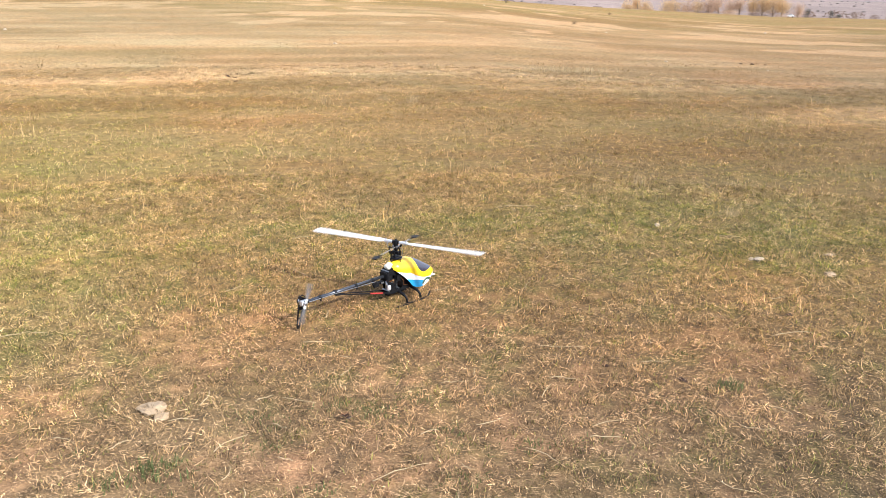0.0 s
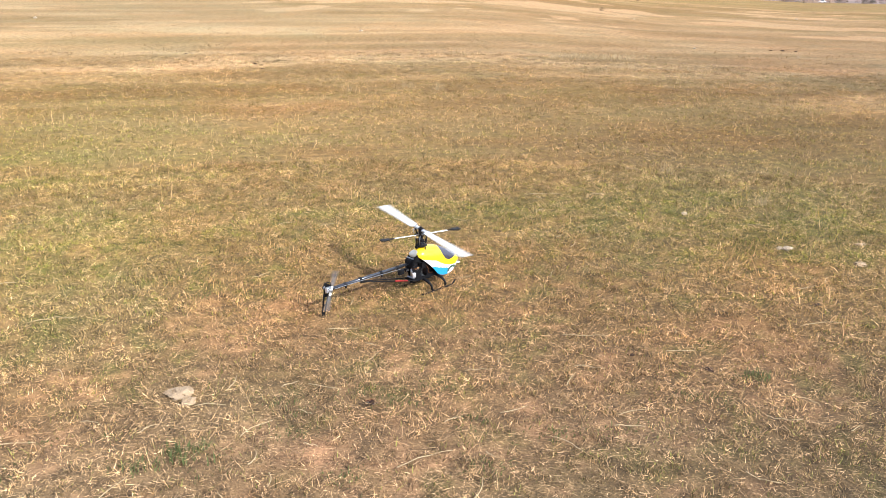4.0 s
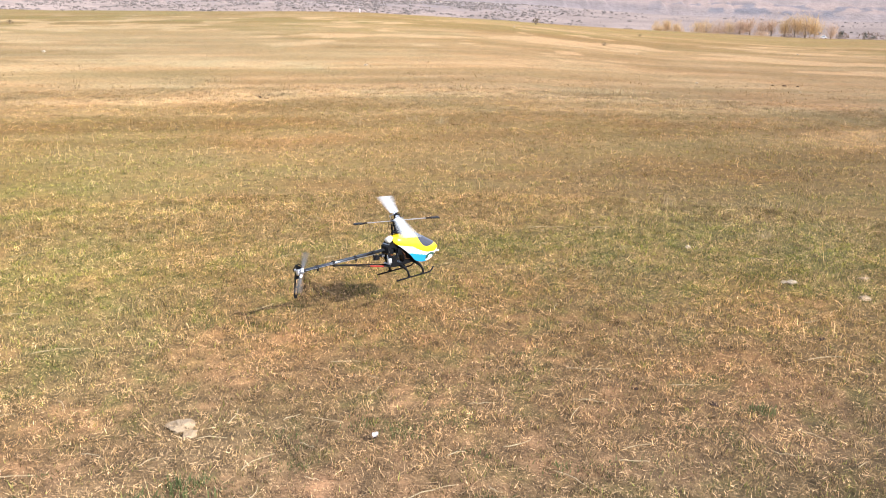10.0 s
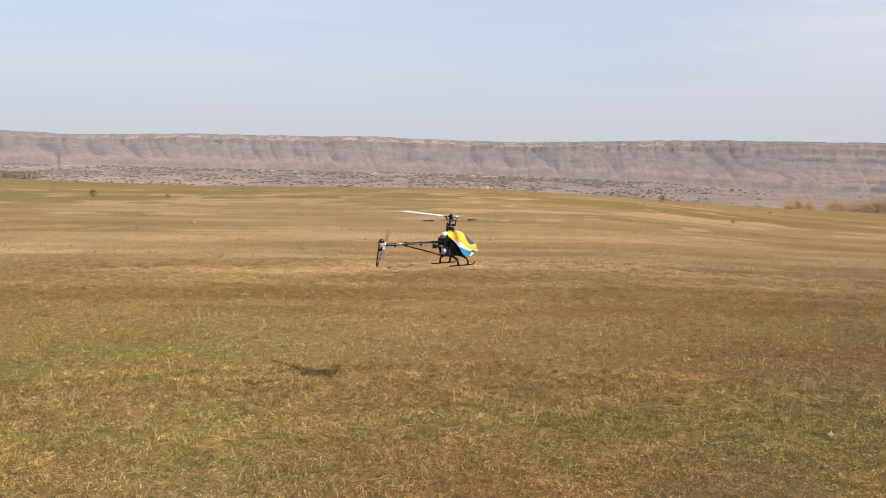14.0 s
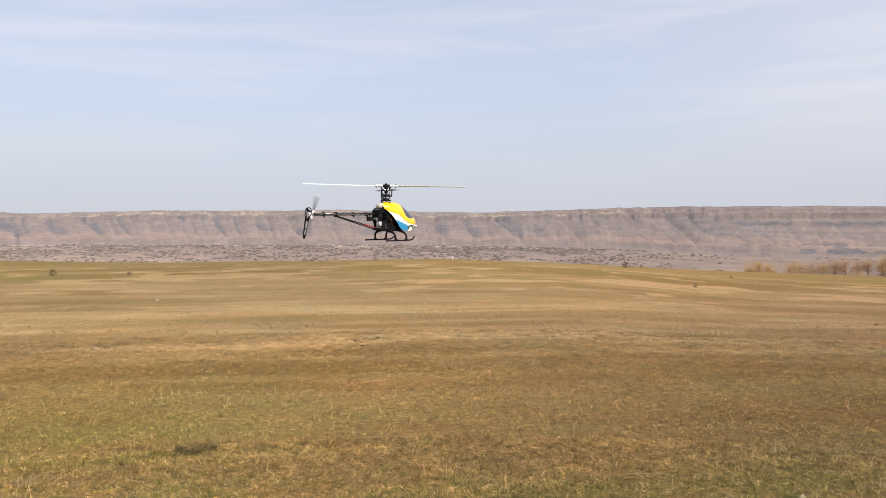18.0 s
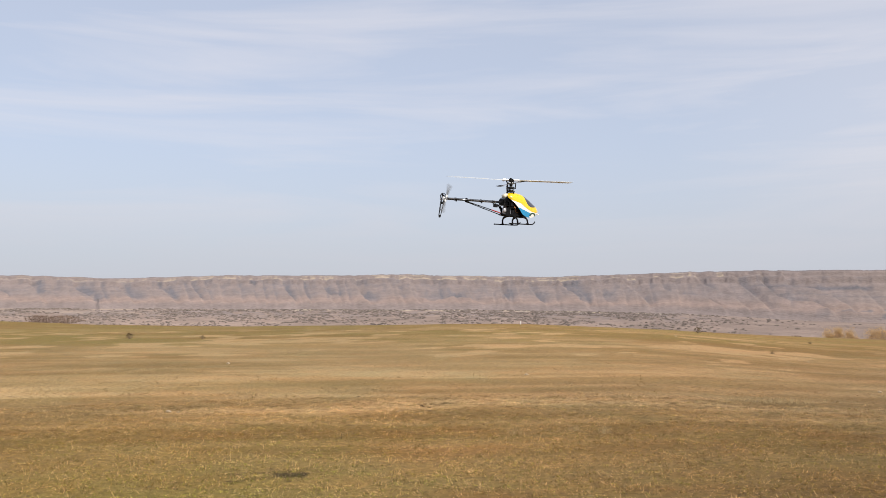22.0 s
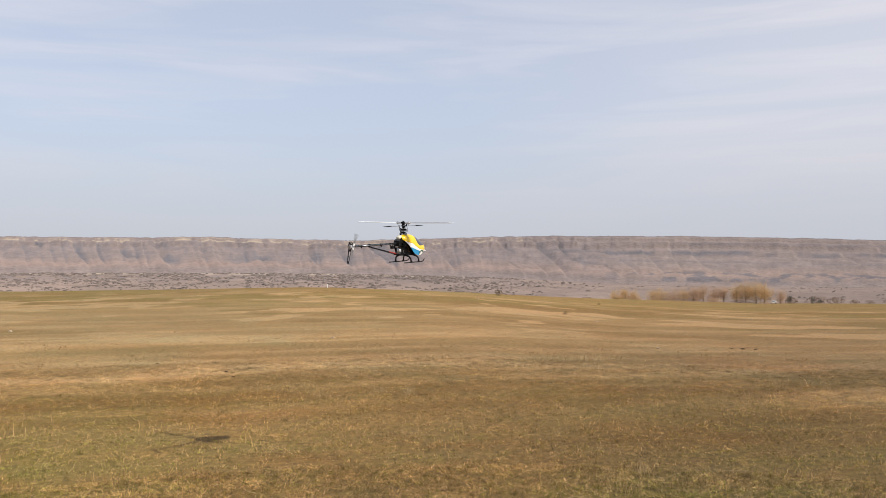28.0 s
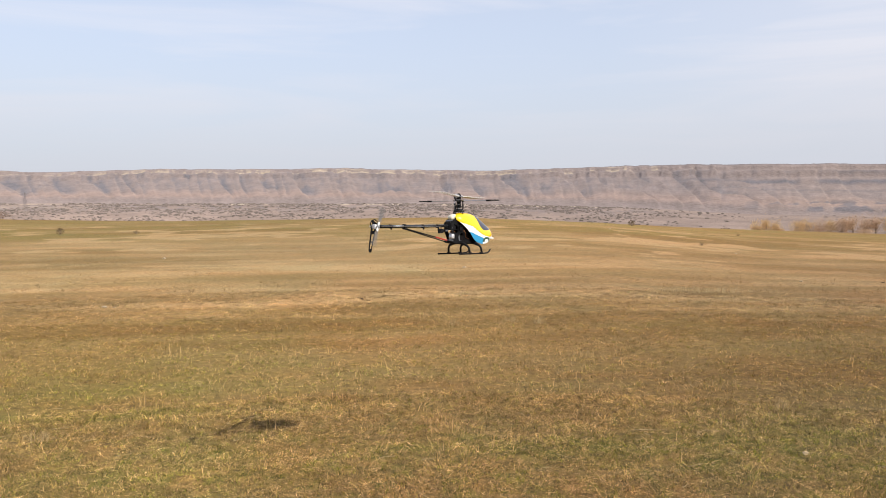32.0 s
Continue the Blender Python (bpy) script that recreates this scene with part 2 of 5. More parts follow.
def box(bm, cx, cy, cz, sx, sy, sz, bevel=0.0, m=None):
    r = bmesh.ops.create_cube(bm, size=1)
    vs = r["verts"]
    bmesh.ops.scale(bm, vec=(sx, sy, sz), verts=vs)
    if bevel:
        es = {e for v in vs for e in v.link_edges}
        out = bmesh.ops.bevel(bm, geom=list(es), offset=bevel, segments=2, affect="EDGES", profile=0.6)
        vs = list({v for f in out["faces"] for v in f.verts} | {v for v in vs if v.is_valid})
    t = Matrix.Translation((cx, cy, cz)) @ (m or Matrix())
    bmesh.ops.transform(bm, matrix=t, verts=vs)
    return vs


def tube(bm, pts, radius, sides=8, ends=True):
    """A round tube along the points; radius may be a list."""
    pts = [Vector(p) for p in pts]
    rad = radius if isinstance(radius, (list, tuple)) else [radius] * len(pts)
    rings, up = [], None
    for i, p in enumerate(pts):
        d = (pts[min(i + 1, len(pts) - 1)] - pts[max(i - 1, 0)]).normalized()
        if up is None:
            up = d.orthogonal().normalized()
        up = (up - d * up.dot(d)).normalized()
        side = d.cross(up)
        rings.append([bm.verts.new(p + (up * math.cos(a) + side * math.sin(a)) * rad[i])
                      for a in (2 * math.pi * k / sides for k in range(sides))])
    for a, b in zip(rings, rings[1:]):
        for k in range(sides):
            bm.faces.new((a[k], a[(k + 1) % sides], b[(k + 1) % sides], b[k]))
    if ends:
        bm.faces.new(rings[0][::-1])
        bm.faces.new(rings[-1])


def tube_bm(pts, radius, sides=8):
    bm = bmesh.new()
    tube(bm, pts, radius, sides)
    return bm


def plate_bm(outline, thick, place, holes=()):
    """A flat plate: its outline in (u, v), holes as further outlines, thickness along w; place maps (u, v, w) to a point."""
    bm = bmesh.new()
    edges = []
    for loop in (outline, *holes):
        vs = [bm.verts.new((u, v, 0)) for u, v in loop]
        edges += [bm.edges.new((vs[k], vs[(k + 1) % len(vs)])) for k in range(len(vs))]
    bmesh.ops.triangle_fill(bm, use_beauty=True, edges=edges)
    ext = bmesh.ops.extrude_face_region(bm, geom=list(bm.faces))
    bmesh.ops.translate(bm, vec=(0, 0, thick), verts=[g for g in ext["geom"] if isinstance(g, bmesh.types.BMVert)])
    for v in bm.verts:
        v.co = Vector(place(*v.co))
    return bm


def ring(cx, cy, r, n=10, sy=1.0):
    return [(cx + r * math.cos(2 * math.pi * k / n), cy + r * sy * math.sin(2 * math.pi * k / n)) for k in range(n)]


def arrays_mesh(name, co, tri, tint, mat, smooth=False):
    """A mesh straight from arrays of points, triangles and point colours."""
    me = bpy.data.meshes.new(name)
    n, f = len(co), len(tri)
    k = tri.shape[1]
    me.vertices.add(n)
    me.vertices.foreach_set("co", np.ascontiguousarray(co, dtype=np.float32).ravel())
    me.loops.add(f * k)
    me.loops.foreach_set("vertex_index", np.ascontiguousarray(tri, dtype=np.int32).ravel())
    me.polygons.add(f)
    me.polygons.foreach_set("loop_start", np.arange(0, f * k, k, dtype=np.int32))
    me.polygons.foreach_set("use_smooth", np.full(f, smooth))
    me.update(calc_edges=True)
    if tint is not None:
        at = me.color_attributes.new("tint", "FLOAT_COLOR", "POINT")
        rgba = np.ones((n, 4), dtype=np.float32)
        rgba[:, :3] = tint
        at.data.foreach_set("color", rgba.ravel())
    me.materials.append(mat)
    return new(name, me)


# ---- the lie of the land ----
def lattice(ix, iy, seed):
    h = (ix * 374761393 + iy * 668265263 + seed * 1442695041) & 0xFFFFFFFF
    h = ((h ^ (h >> 13)) * 1274126177) & 0xFFFFFFFF
    return ((h ^ (h >> 16)) & 0xFFFF) / 65535.0


def vnoise(x, y, seed=0):
    x, y = np.asarray(x, dtype=float), np.asarray(y, dtype=float)
    ix, iy = np.floor(x).astype(np.int64), np.floor(y).astype(np.int64)
    u, v = x - ix, y - iy
    u, v = u * u * (3 - 2 * u), v * v * (3 - 2 * v)
    a, b = lattice(ix, iy, seed), lattice(ix + 1, iy, seed)
    c, d = lattice(ix, iy + 1, seed), lattice(ix + 1, iy + 1, seed)
    return (a * (1 - u) + b * u) * (1 - v) + (c * (1 - u) + d * u) * v


def fbm(x, y, seed=0, octaves=4):
    s, amp, tot = 0.0, 1.0, 0.0
    for k in range(octaves):
        s = s + amp * vnoise(x * 2 ** k + 17.3 * k, y * 2 ** k - 9.1 * k, seed + k)
        tot, amp = tot + amp, amp * 0.5
    return s / tot


def step(a, b, x):
    t = np.clip((np.asarray(x, dtype=float) - a) / (b - a), 0, 1)
    return t * t * (3 - 2 * t)


EDGE_AZ = [-180, -60, -35, -25, -16.4, -10.8, -7, -2, 2, 4, 11.5, 21, 29, 36, 42.7, 60, 180]
EDGE_UP = [-0.6, -1.8, -1.82, -1.83, -1.55, -1.30, -1.05, -0.82, -0.62, -0.58, -0.64, -0.62, -0.42, -0.07, 0.40, 0.8, -0.6]
EDGE_R = [300, 320, 320, 300, 230, 150, 125, 115, 115, 115, 125, 140, 150, 160, 165, 170, 300]
EDGE_POW = [1, 1, 1, 1, 1, 1.1, 1.4, 2, 2.2, 2.3, 2.5, 2.5, 2.5, 2.5, 2.5, 2.5, 1]


def height(x, y):
    """Height of the field: level round the camera, swelling to a brow on one hand and falling away on the other."""
    x, y = np.asarray(x, dtype=float), np.asarray(y, dtype=float)
    r, az = np.hypot(x, y), np.degrees(np.arctan2(-x, y))
    re = np.interp(az, EDGE_AZ, EDGE_R)
    ze = 1.6 + re * np.tan(np.radians(np.interp(az, EDGE_AZ, EDGE_UP)))
    u = np.clip((r - 12) / (re - 12), 0, 1)
    z = ze * u ** np.interp(az, EDGE_AZ, EDGE_POW)
    past = np.maximum(r - re, 0)
    z = z - 0.10 * past * past / (past + 25)
    roll = (fbm(x / 9, y / 9, 5, 3) - 0.5) * 0.10 * step(12, 40, r)
    near = (fbm(x / 0.45, y / 0.45, 9, 3) - 0.5) * 0.035 * step(60, 8, r)
    return z + roll + near


def ground_z(x, y):
    return float(height(np.array([x]), np.array([y]))[0])


def spot(az, r):
    x, y = -r * math.sin(radians(az)), r * math.cos(radians(az))
    return x, y, ground_z(x, y)


SOIL, THATCH, LEAF, DRY, OLIVE, TAN = (np.array(c) for c in (C_SOIL, C_THATCH, C_LEAF, C_DRY, C_OLIVE, C_TAN))


def cover(x, y):
    """Shares of bare soil, green growth and pale dry grass at a place."""
    r_ = np.hypot(x, y)
    r, az = r_, 57.3 * -x / np.maximum(r_, 0.01)
    q = y - 0.17 * x
    big, mid = fbm(x / 6.5 + 3, y / 5 + 1, 21), fbm(x / 2.2, y / 1.6, 31)
    small, sprig = fbm(x / 0.42, y / 0.36, 41), fbm(x / 0.13, y / 0.12, 43, 2)
    fine, streak = fbm(x / 4.5, q / 0.95, 44), fbm(x / 15, q / 2.4, 45)
    soil = step(0.54, 0.68, fbm(x / 0.13, y / 0.15, 42, 3) * 0.55 + small * 0.45) * step(12, 3.5, r) * (0.35 + 0.35 * step(0.42, 0.6, big))
    green = step(0.42, 0.62, fine * 0.5 + small * 0.25 + mid * 0.25) * (0.20 + 0.60 * np.exp(-((r - 7.4) / 3.2) ** 2)) * step(22, 9, r)
    green = (green + 0.55 * step(0.60, 0.72, sprig) * step(9, 5, r)) * (0.55 + 0.45 * step(2.6, 4.6, r))
    far_green = 0.26 * step(30, 60, r) * step(0.40, 0.60, fbm(x / 13, y / 13, 47))
    wob = 2.6 * (fbm(x / 7, y / 7, 51) - 0.5) + 0.03 * az
    band = 0.76 * np.exp(-((r - 16.2 - 2.4 * wob) / 2.3) ** 2) + 0.42 * np.exp(-((r - 23.5 - 4 * wob) / 2.6) ** 2)
    far = step(0.62, 0.66, fbm(x / 3.6, y / 5, 65)) * step(24, 34, r) * step(118, 80, r)
    swathe = 0.34 * step(0.50, 0.60, fbm(x / 10, y / 8 + 0.05 * x, 67)) * step(17, 28, r) * step(125, 85, r)
    mids = 0.38 * step(0.46, 0.60, 0.5 * streak + 0.5 * fine) * step(5.5, 12, r) * step(66, 34, r)
    dry = np.clip(1.15 * band * (0.10 + 0.9 * step(0.36, 0.60, 0.45 * fine + 0.55 * streak)) + far * 0.95 + swathe + 0.25 * step(0.55, 0.70, big) * step(5, 9, r) + mids, 0, 1)
    soil = np.clip(soil + 0.55 * np.exp(-(((x + 1.35) / 0.9) ** 2 + ((y - 10.6) / 0.35) ** 2)), 0, 1)
    for px, py, wx, wy, much in ((-0.36, 2.68, 0.15, 0.10, 0.8), (0.72, 2.75, 0.22, 0.10, 0.6), (1.55, 3.3, 0.20, 0.08, 0.45), (0.62, 3.95, 0.12, 0.07, 0.5)):
        soil = np.clip(soil + much * np.exp(-((x - px) / wx) ** 2 - ((y - py) / wy) ** 2), 0, 1)
    return soil, np.clip((green + far_green) * (1 - dry), 0, 1), dry


def bearing_tone(x, y):
    """A factor on the turf's tone: darker to the right, and beyond 18 m to the left too."""
    r_ = np.hypot(x, y)
    r, az = r_, 57.3 * -x / np.maximum(r_, 0.01)
    by_side = 1 - 0.22 * step(-4, 15, az) * step(18, 30, r) - 0.08 * step(-6, -26, az) * step(6, 12, r) * step(45, 20, r)
    return by_side - 0.12 * step(-9, -24, az) * step(5.0, 3.2, r) - 0.11 * step(14, -10, az) * step(2.2, 5.0, r) * step(120, 40, r) * (0.8 + 0.4 * fbm(x / 3, y / 3, 95, 2))


def ripe(r):
    """Straw further out has kept more of its yellow than the bleached litter near by."""
    return 1 - np.array((0.0, 0.0, 0.05)) * step(6.0, 3.4, r)[:, None] + np.array((0.09, 0.0, -0.32)) * (step(2.6, 5.5, r) * (0.4 + 0.6 * step(18, 10, r)))[:, None]


def mottle(x, y):
    """Patches a stride wide in which the turf leans to green or to russet."""
    g = 0.55 * fbm(x / 0.7, y / 0.6, 97, 3) + 0.45 * fbm(x / 2.6, y / 2.0, 98, 2) - 0.5
    r = np.maximum(np.hypot(x, y), 0.01)
    az = 57.3 * -x / r
    side = (step(-14, 16, az) - 0.5) * step(12, 22, r)
    lush = step(9, 20, az) * step(3.0, 4.2, r) * step(11, 7, r)
    return 1 + g[:, None] * np.array((0.30, 0.0, -0.14)) + side[:, None] * np.array((-0.08, 0.0, 0.03)) + lush[:, None] * np.array((0.02, 0.08, 0.04))


def tussock(x, y, r):
    """Light and dark clumps of grass, crumb by crumb near by and a hand wide further out."""
    near, mid, far = (fbm(x / q, y / q, 99 + k, 2) - 0.5 for k, q in enumerate((0.022, 0.05, 0.12)))
    a, b = step(4, 6.5, r), step(8, 13, r)
    return 1 + 1.7 * ((near * (1 - a) + mid * a) * (1 - b) + far * b) * step(32, 16, r)


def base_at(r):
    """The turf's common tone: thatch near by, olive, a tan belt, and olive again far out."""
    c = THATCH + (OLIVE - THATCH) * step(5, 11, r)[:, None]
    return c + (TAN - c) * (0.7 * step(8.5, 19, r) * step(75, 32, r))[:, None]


def tint_at(x, y):
    r = np.hypot(x, y)
    soil, green, dry = cover(x, y)
    base = base_at(r)
    base = base + (SOIL * 0.85 - base) * (0.42 * step(5.5, 3.0, r))[:, None]
    c = base * (0.88 + 0.3 * fbm(x / 0.9, y / 0.9, 71)[:, None])
    for share, tone in ((green, LEAF), (dry * (1 - 0.14 * step(12, 24, r)), DRY), (soil, SOIL)):
        c = c + (tone - c) * (share * 0.85)[:, None]
    # near turf darkened in colour to stand for shade between the blades
    gap_shade = (1 - 0.4 * soil) * (0.52 - 0.52 * step(3.5, 26, r))
    return c * ripe(r) * mottle(x, y) * ((1 - gap_shade) * bearing_tone(x, y))[:, None]


def polar(azs, rs, zfun, behind=0.0):
    a, r = np.meshgrid(np.radians(azs), rs)
    x, y = -r * np.sin(a), r * np.cos(a) - behind
    z = zfun(x.ravel(), y.ravel())
    co = np.stack([x.ravel(), y.ravel(), z], 1)
    nr, na = a.shape
    i = np.arange(nr * na).reshape(nr, na)
    quad = np.stack([i[:-1, :-1], i[1:, :-1], i[1:, 1:], i[:-1, 1:]], -1).reshape(-1, 4)
    return co, quad


# ---- the field: one sheet ----
g_az = np.concatenate([np.linspace(-180, -46, 110)[:-1], np.linspace(-46, 54, 380), np.linspace(54, 180, 104)[1:]])
g_r = np.concatenate([[0.02, 0.2, 0.4, 0.6, 0.8, 1.0, 1.2, 1.4, 1.6, 1.75], np.geomspace(1.9, 520, 330)])
g_co, g_quad = polar(g_az[::-1], g_r, height, 0.7)
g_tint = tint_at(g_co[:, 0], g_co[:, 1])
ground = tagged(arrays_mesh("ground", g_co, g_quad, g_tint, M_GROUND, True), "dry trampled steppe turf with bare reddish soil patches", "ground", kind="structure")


def blades(name, count, r0, r1, az0, az1, h0, h1, w0, w1, seed, label, flat=0.25, grow=0.0, tall_dry=1.0, patch=0.14, bent=True, gap=0.5, straw=0.0):
    """Scattered blades of grass in tufts, upright, leaning or lying, tinted by what grows where they stand."""
    rng = np.random.default_rng(seed)
    r = np.sqrt(rng.uniform(r0 ** 2, r1 ** 2, count)) if not grow else np.exp(rng.uniform(np.log(r0), np.log(r1), count))
    a = np.radians(rng.uniform(az0, az1, count))
    x, y = -r * np.sin(a), r * np.cos(a)
    soil, green, dry = cover(x, y)
    clump = fbm(x / patch, y / patch, 81, 3)
    ok = rng.random(count) < (gap + (1 - gap) * step(0.30, 0.62, clump)) * (1 - 0.42 * soil)
    x, y, r, soil, green, dry, clump = (v[ok] for v in (x, y, r, soil, green, dry, clump))
    n = len(x)
    big = np.ones(n) if not grow else (r / r0) ** grow
    h = rng.uniform(h0, h1, n) * (0.35 + 1.25 * step(0.3, 0.75, clump)) * (1 + (tall_dry - 1) * dry) * big
    h = np.where(rng.random(n) < 0.03, h * 1.8, h)
    w = rng.uniform(w0, w1, n) * big
    phi, face = rng.uniform(0, 2 * np.pi, n), rng.uniform(0, 2 * np.pi, n)
    lying = rng.random(n) < flat * (1 - 0.6 * dry * step(26, 17, r))
    lean = np.where(lying, rng.uniform(1.2, 1.5, n), np.abs(rng.normal(0, 0.55, n)))
    h = np.where(lying, h * rng.uniform(0.6, 1.5, n), h)
    z = height(x, y) - 0.003
    d = np.stack([np.cos(phi) * np.sin(lean), np.sin(phi) * np.sin(lean), np.cos(lean)], 1)
    s = np.stack([np.cos(face), np.sin(face), np.zeros(n)], 1) * (w / 2)[:, None]
    root = np.stack([x, y, z + np.where(lying, rng.uniform(0.004, 0.03, n), 0)], 1)
    mid = root + d * (h * 0.55)[:, None]
    tip = root + d * h[:, None] + np.stack([np.cos(phi), np.sin(phi), -0.35 * np.ones(n)], 1) * (h * 0.22)[:, None]
    tip[:, 2] = np.maximum(tip[:, 2], root[:, 2] + 0.002)
    if bent:
        co = np.stack([root - s, root + s, mid + s * 0.8, mid - s * 0.8, tip], 1).reshape(-1, 3)
        i = (np.arange(n) * 5)[:, None]
        tri = np.concatenate([i + [[0, 1, 2]], i + [[0, 2, 3]], i + [[3, 2, 4]]], 0)
    else:
        co = np.stack([root - s, root + s, tip], 1).reshape(-1, 3)
        tri = np.arange(n * 3).reshape(-1, 3)
    kind = rng.random(n)
    isgreen = (kind < B_GREEN * step(22, 8, r) * (0.45 + 0.55 * step(3, 5.5, r)) + 0.8 * green) & ~lying
    isgreen &= rng.random(n) >= straw
    isdry = ~isgreen & ((kind > 0.72 - 0.6 * dry) | (lying & (kind > 0.45 - straw)))
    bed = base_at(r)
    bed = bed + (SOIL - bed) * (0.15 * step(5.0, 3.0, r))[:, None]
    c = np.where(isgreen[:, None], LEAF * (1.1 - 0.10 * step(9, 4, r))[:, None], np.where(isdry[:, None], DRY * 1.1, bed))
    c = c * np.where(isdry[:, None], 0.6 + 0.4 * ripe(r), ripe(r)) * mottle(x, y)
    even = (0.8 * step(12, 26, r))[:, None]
    c = c + (tint_at(x, y) / bearing_tone(x, y)[:, None] * 0.72 - c) * even
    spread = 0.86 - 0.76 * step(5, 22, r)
    # random blade tones; the dark share also stands for shadow among the grass
    blade_tone = np.where(rng.random(n) < 0.38, rng.uniform(-1.05, -0.60, n), rng.uniform(-0.30, 1.0, n) * (1.12 - 0.22 * step(5, 9, r)))
    c = c * np.maximum(B_BRIGHT * blade_tone * spread + B_BRIGHT * 1.0 - 0.17 * step(8, 26, r), 0.05)[:, None] * ((0.83 + 0.34 * fbm(x / 1.1, y / 1.1, 91, 2)) * (0.62 + 0.76 * fbm(x / 0.30, y / 0.24, 93, 3)) * tussock(x, y, r) * bearing_tone(x, y))[:, None]
    ob = arrays_mesh(name, co, tri, np.repeat(c, 5 if bent else 3, 0), M_GRASS)
    return tagged(ob, label, "grass", kind="stuff")


blades("near_grass", 500000, 2.0, 7.5, -36, 43, 0.010, 0.026, 0.0020, 0.0042, 11, "short trampled dry grass blades", 0.35, patch=0.05, bent=False, gap=0.35)
blades("straw_litter", 740000, 2.0, 7.5, -36, 43, 0.006, 0.017, 0.0014, 0.0032, 14, "fine broken straw and grass litter on the soil", 0.65, patch=0.035, bent=False, gap=0.4)
blades("middle_grass", 840000, 7.2, 17.5, -38, 47, 0.010, 0.026, 0.0026, 0.0052, 12, "short olive and straw coloured grass", 0.5, 0, 1.1, 0.10, False)
blades("far_grass", 420000, 15.5, 95.0, -38, 47, 0.014, 0.030, 0.008, 0.014, 13, "thin dry grass over the open field", 1.0, 0.4, 1.4, 0.4, False, 0.7)
blades("loose_straw", 26000, 2.0, 8.5, -36, 43, 0.025, 0.060, 0.0009, 0.0017, 15, "loose bleached straws strewn over the turf", 1.0, patch=0.3, gap=0.5, straw=0.9)
blades("standing_straw", 32000, 4.0, 16.0, -36, 43, 0.035, 0.080, 0.0014, 0.0030, 16, "thin pale straws standing out of the turf", 0.3, patch=0.35, gap=0.2, straw=0.95)
blades("outer_turf", 110000, 0.25, 9.0, 43, 324, 0.012, 0.034, 0.004, 0.009, 17, "trampled dry grass around the level clearing", 0.4, patch=0.06, bent=False, gap=0.4)


# ---- the valley and the long scarp beyond the field ----
FOOT_AZ = [-180, -60, -35, -25, -16, -9, -5, -2, 4, 19, 33, 45, 60, 180]
FOOT_UP = [0.2, -0.9, -0.9, -0.8, -0.55, -0.1, 0.05, 0.15, 0.31, 0.45, 0.60, 0.6, 0.5, 0.2]
CREST_AZ = [-180, -70, -50, -36, -33, -27, -20, -12, -7.4, -2.5, 0, 4.3, 10, 16, 21, 28, 33, 38.3, 39.6, 43, 60, 180]
CREST_UP = [1.0, 0.9, 1.2, 1.70, 1.86, 2.16, 2.45, 2.59, 2.57, 2.48, 2.42, 2.5, 2.68, 2.6, 2.63, 2.38, 2.54, 2.32, 2.02, 2.2, 1.8, 1.0]


def stretch(az):
    """The scarp runs straight across the view, so that it lies further off to either hand."""
    return 1 / np.cos(np.radians(np.clip(az, -50, 50)))


def spurs(az, v, wide, slant, seed):
    """Buttresses down the scarp's face: each climbs gently across to a ridge and breaks off beyond it into a gully.
    Returns the height and the share of gully, and each buttress's own chance number."""
    s = -az / wide + 2.2 * (fbm(az / wide * 0.55, 0 * v + 2, seed, 2) - 0.5)
    s = s - slant * (1 - v) ** 1.4 * (0.5 + vnoise(az / wide * 0.8, 0 * v, seed + 3)) + 0.22 * (fbm(az / wide * 2.6, v * 5, seed + 5, 3) - 0.5)
    k = np.floor(s)
    f, own = s - k, lattice(k.astype(np.int64), 9, seed)
    reach = 0.18 + 0.30 * own
    rise = np.minimum(step(0.0, reach, f) * 0.35 + 0.65 * f, 1) * step(1.0, 0.93, f)
    return rise * (0.45 + 0.55 * own), (1 - step(0.04, reach + 0.12, f)), own


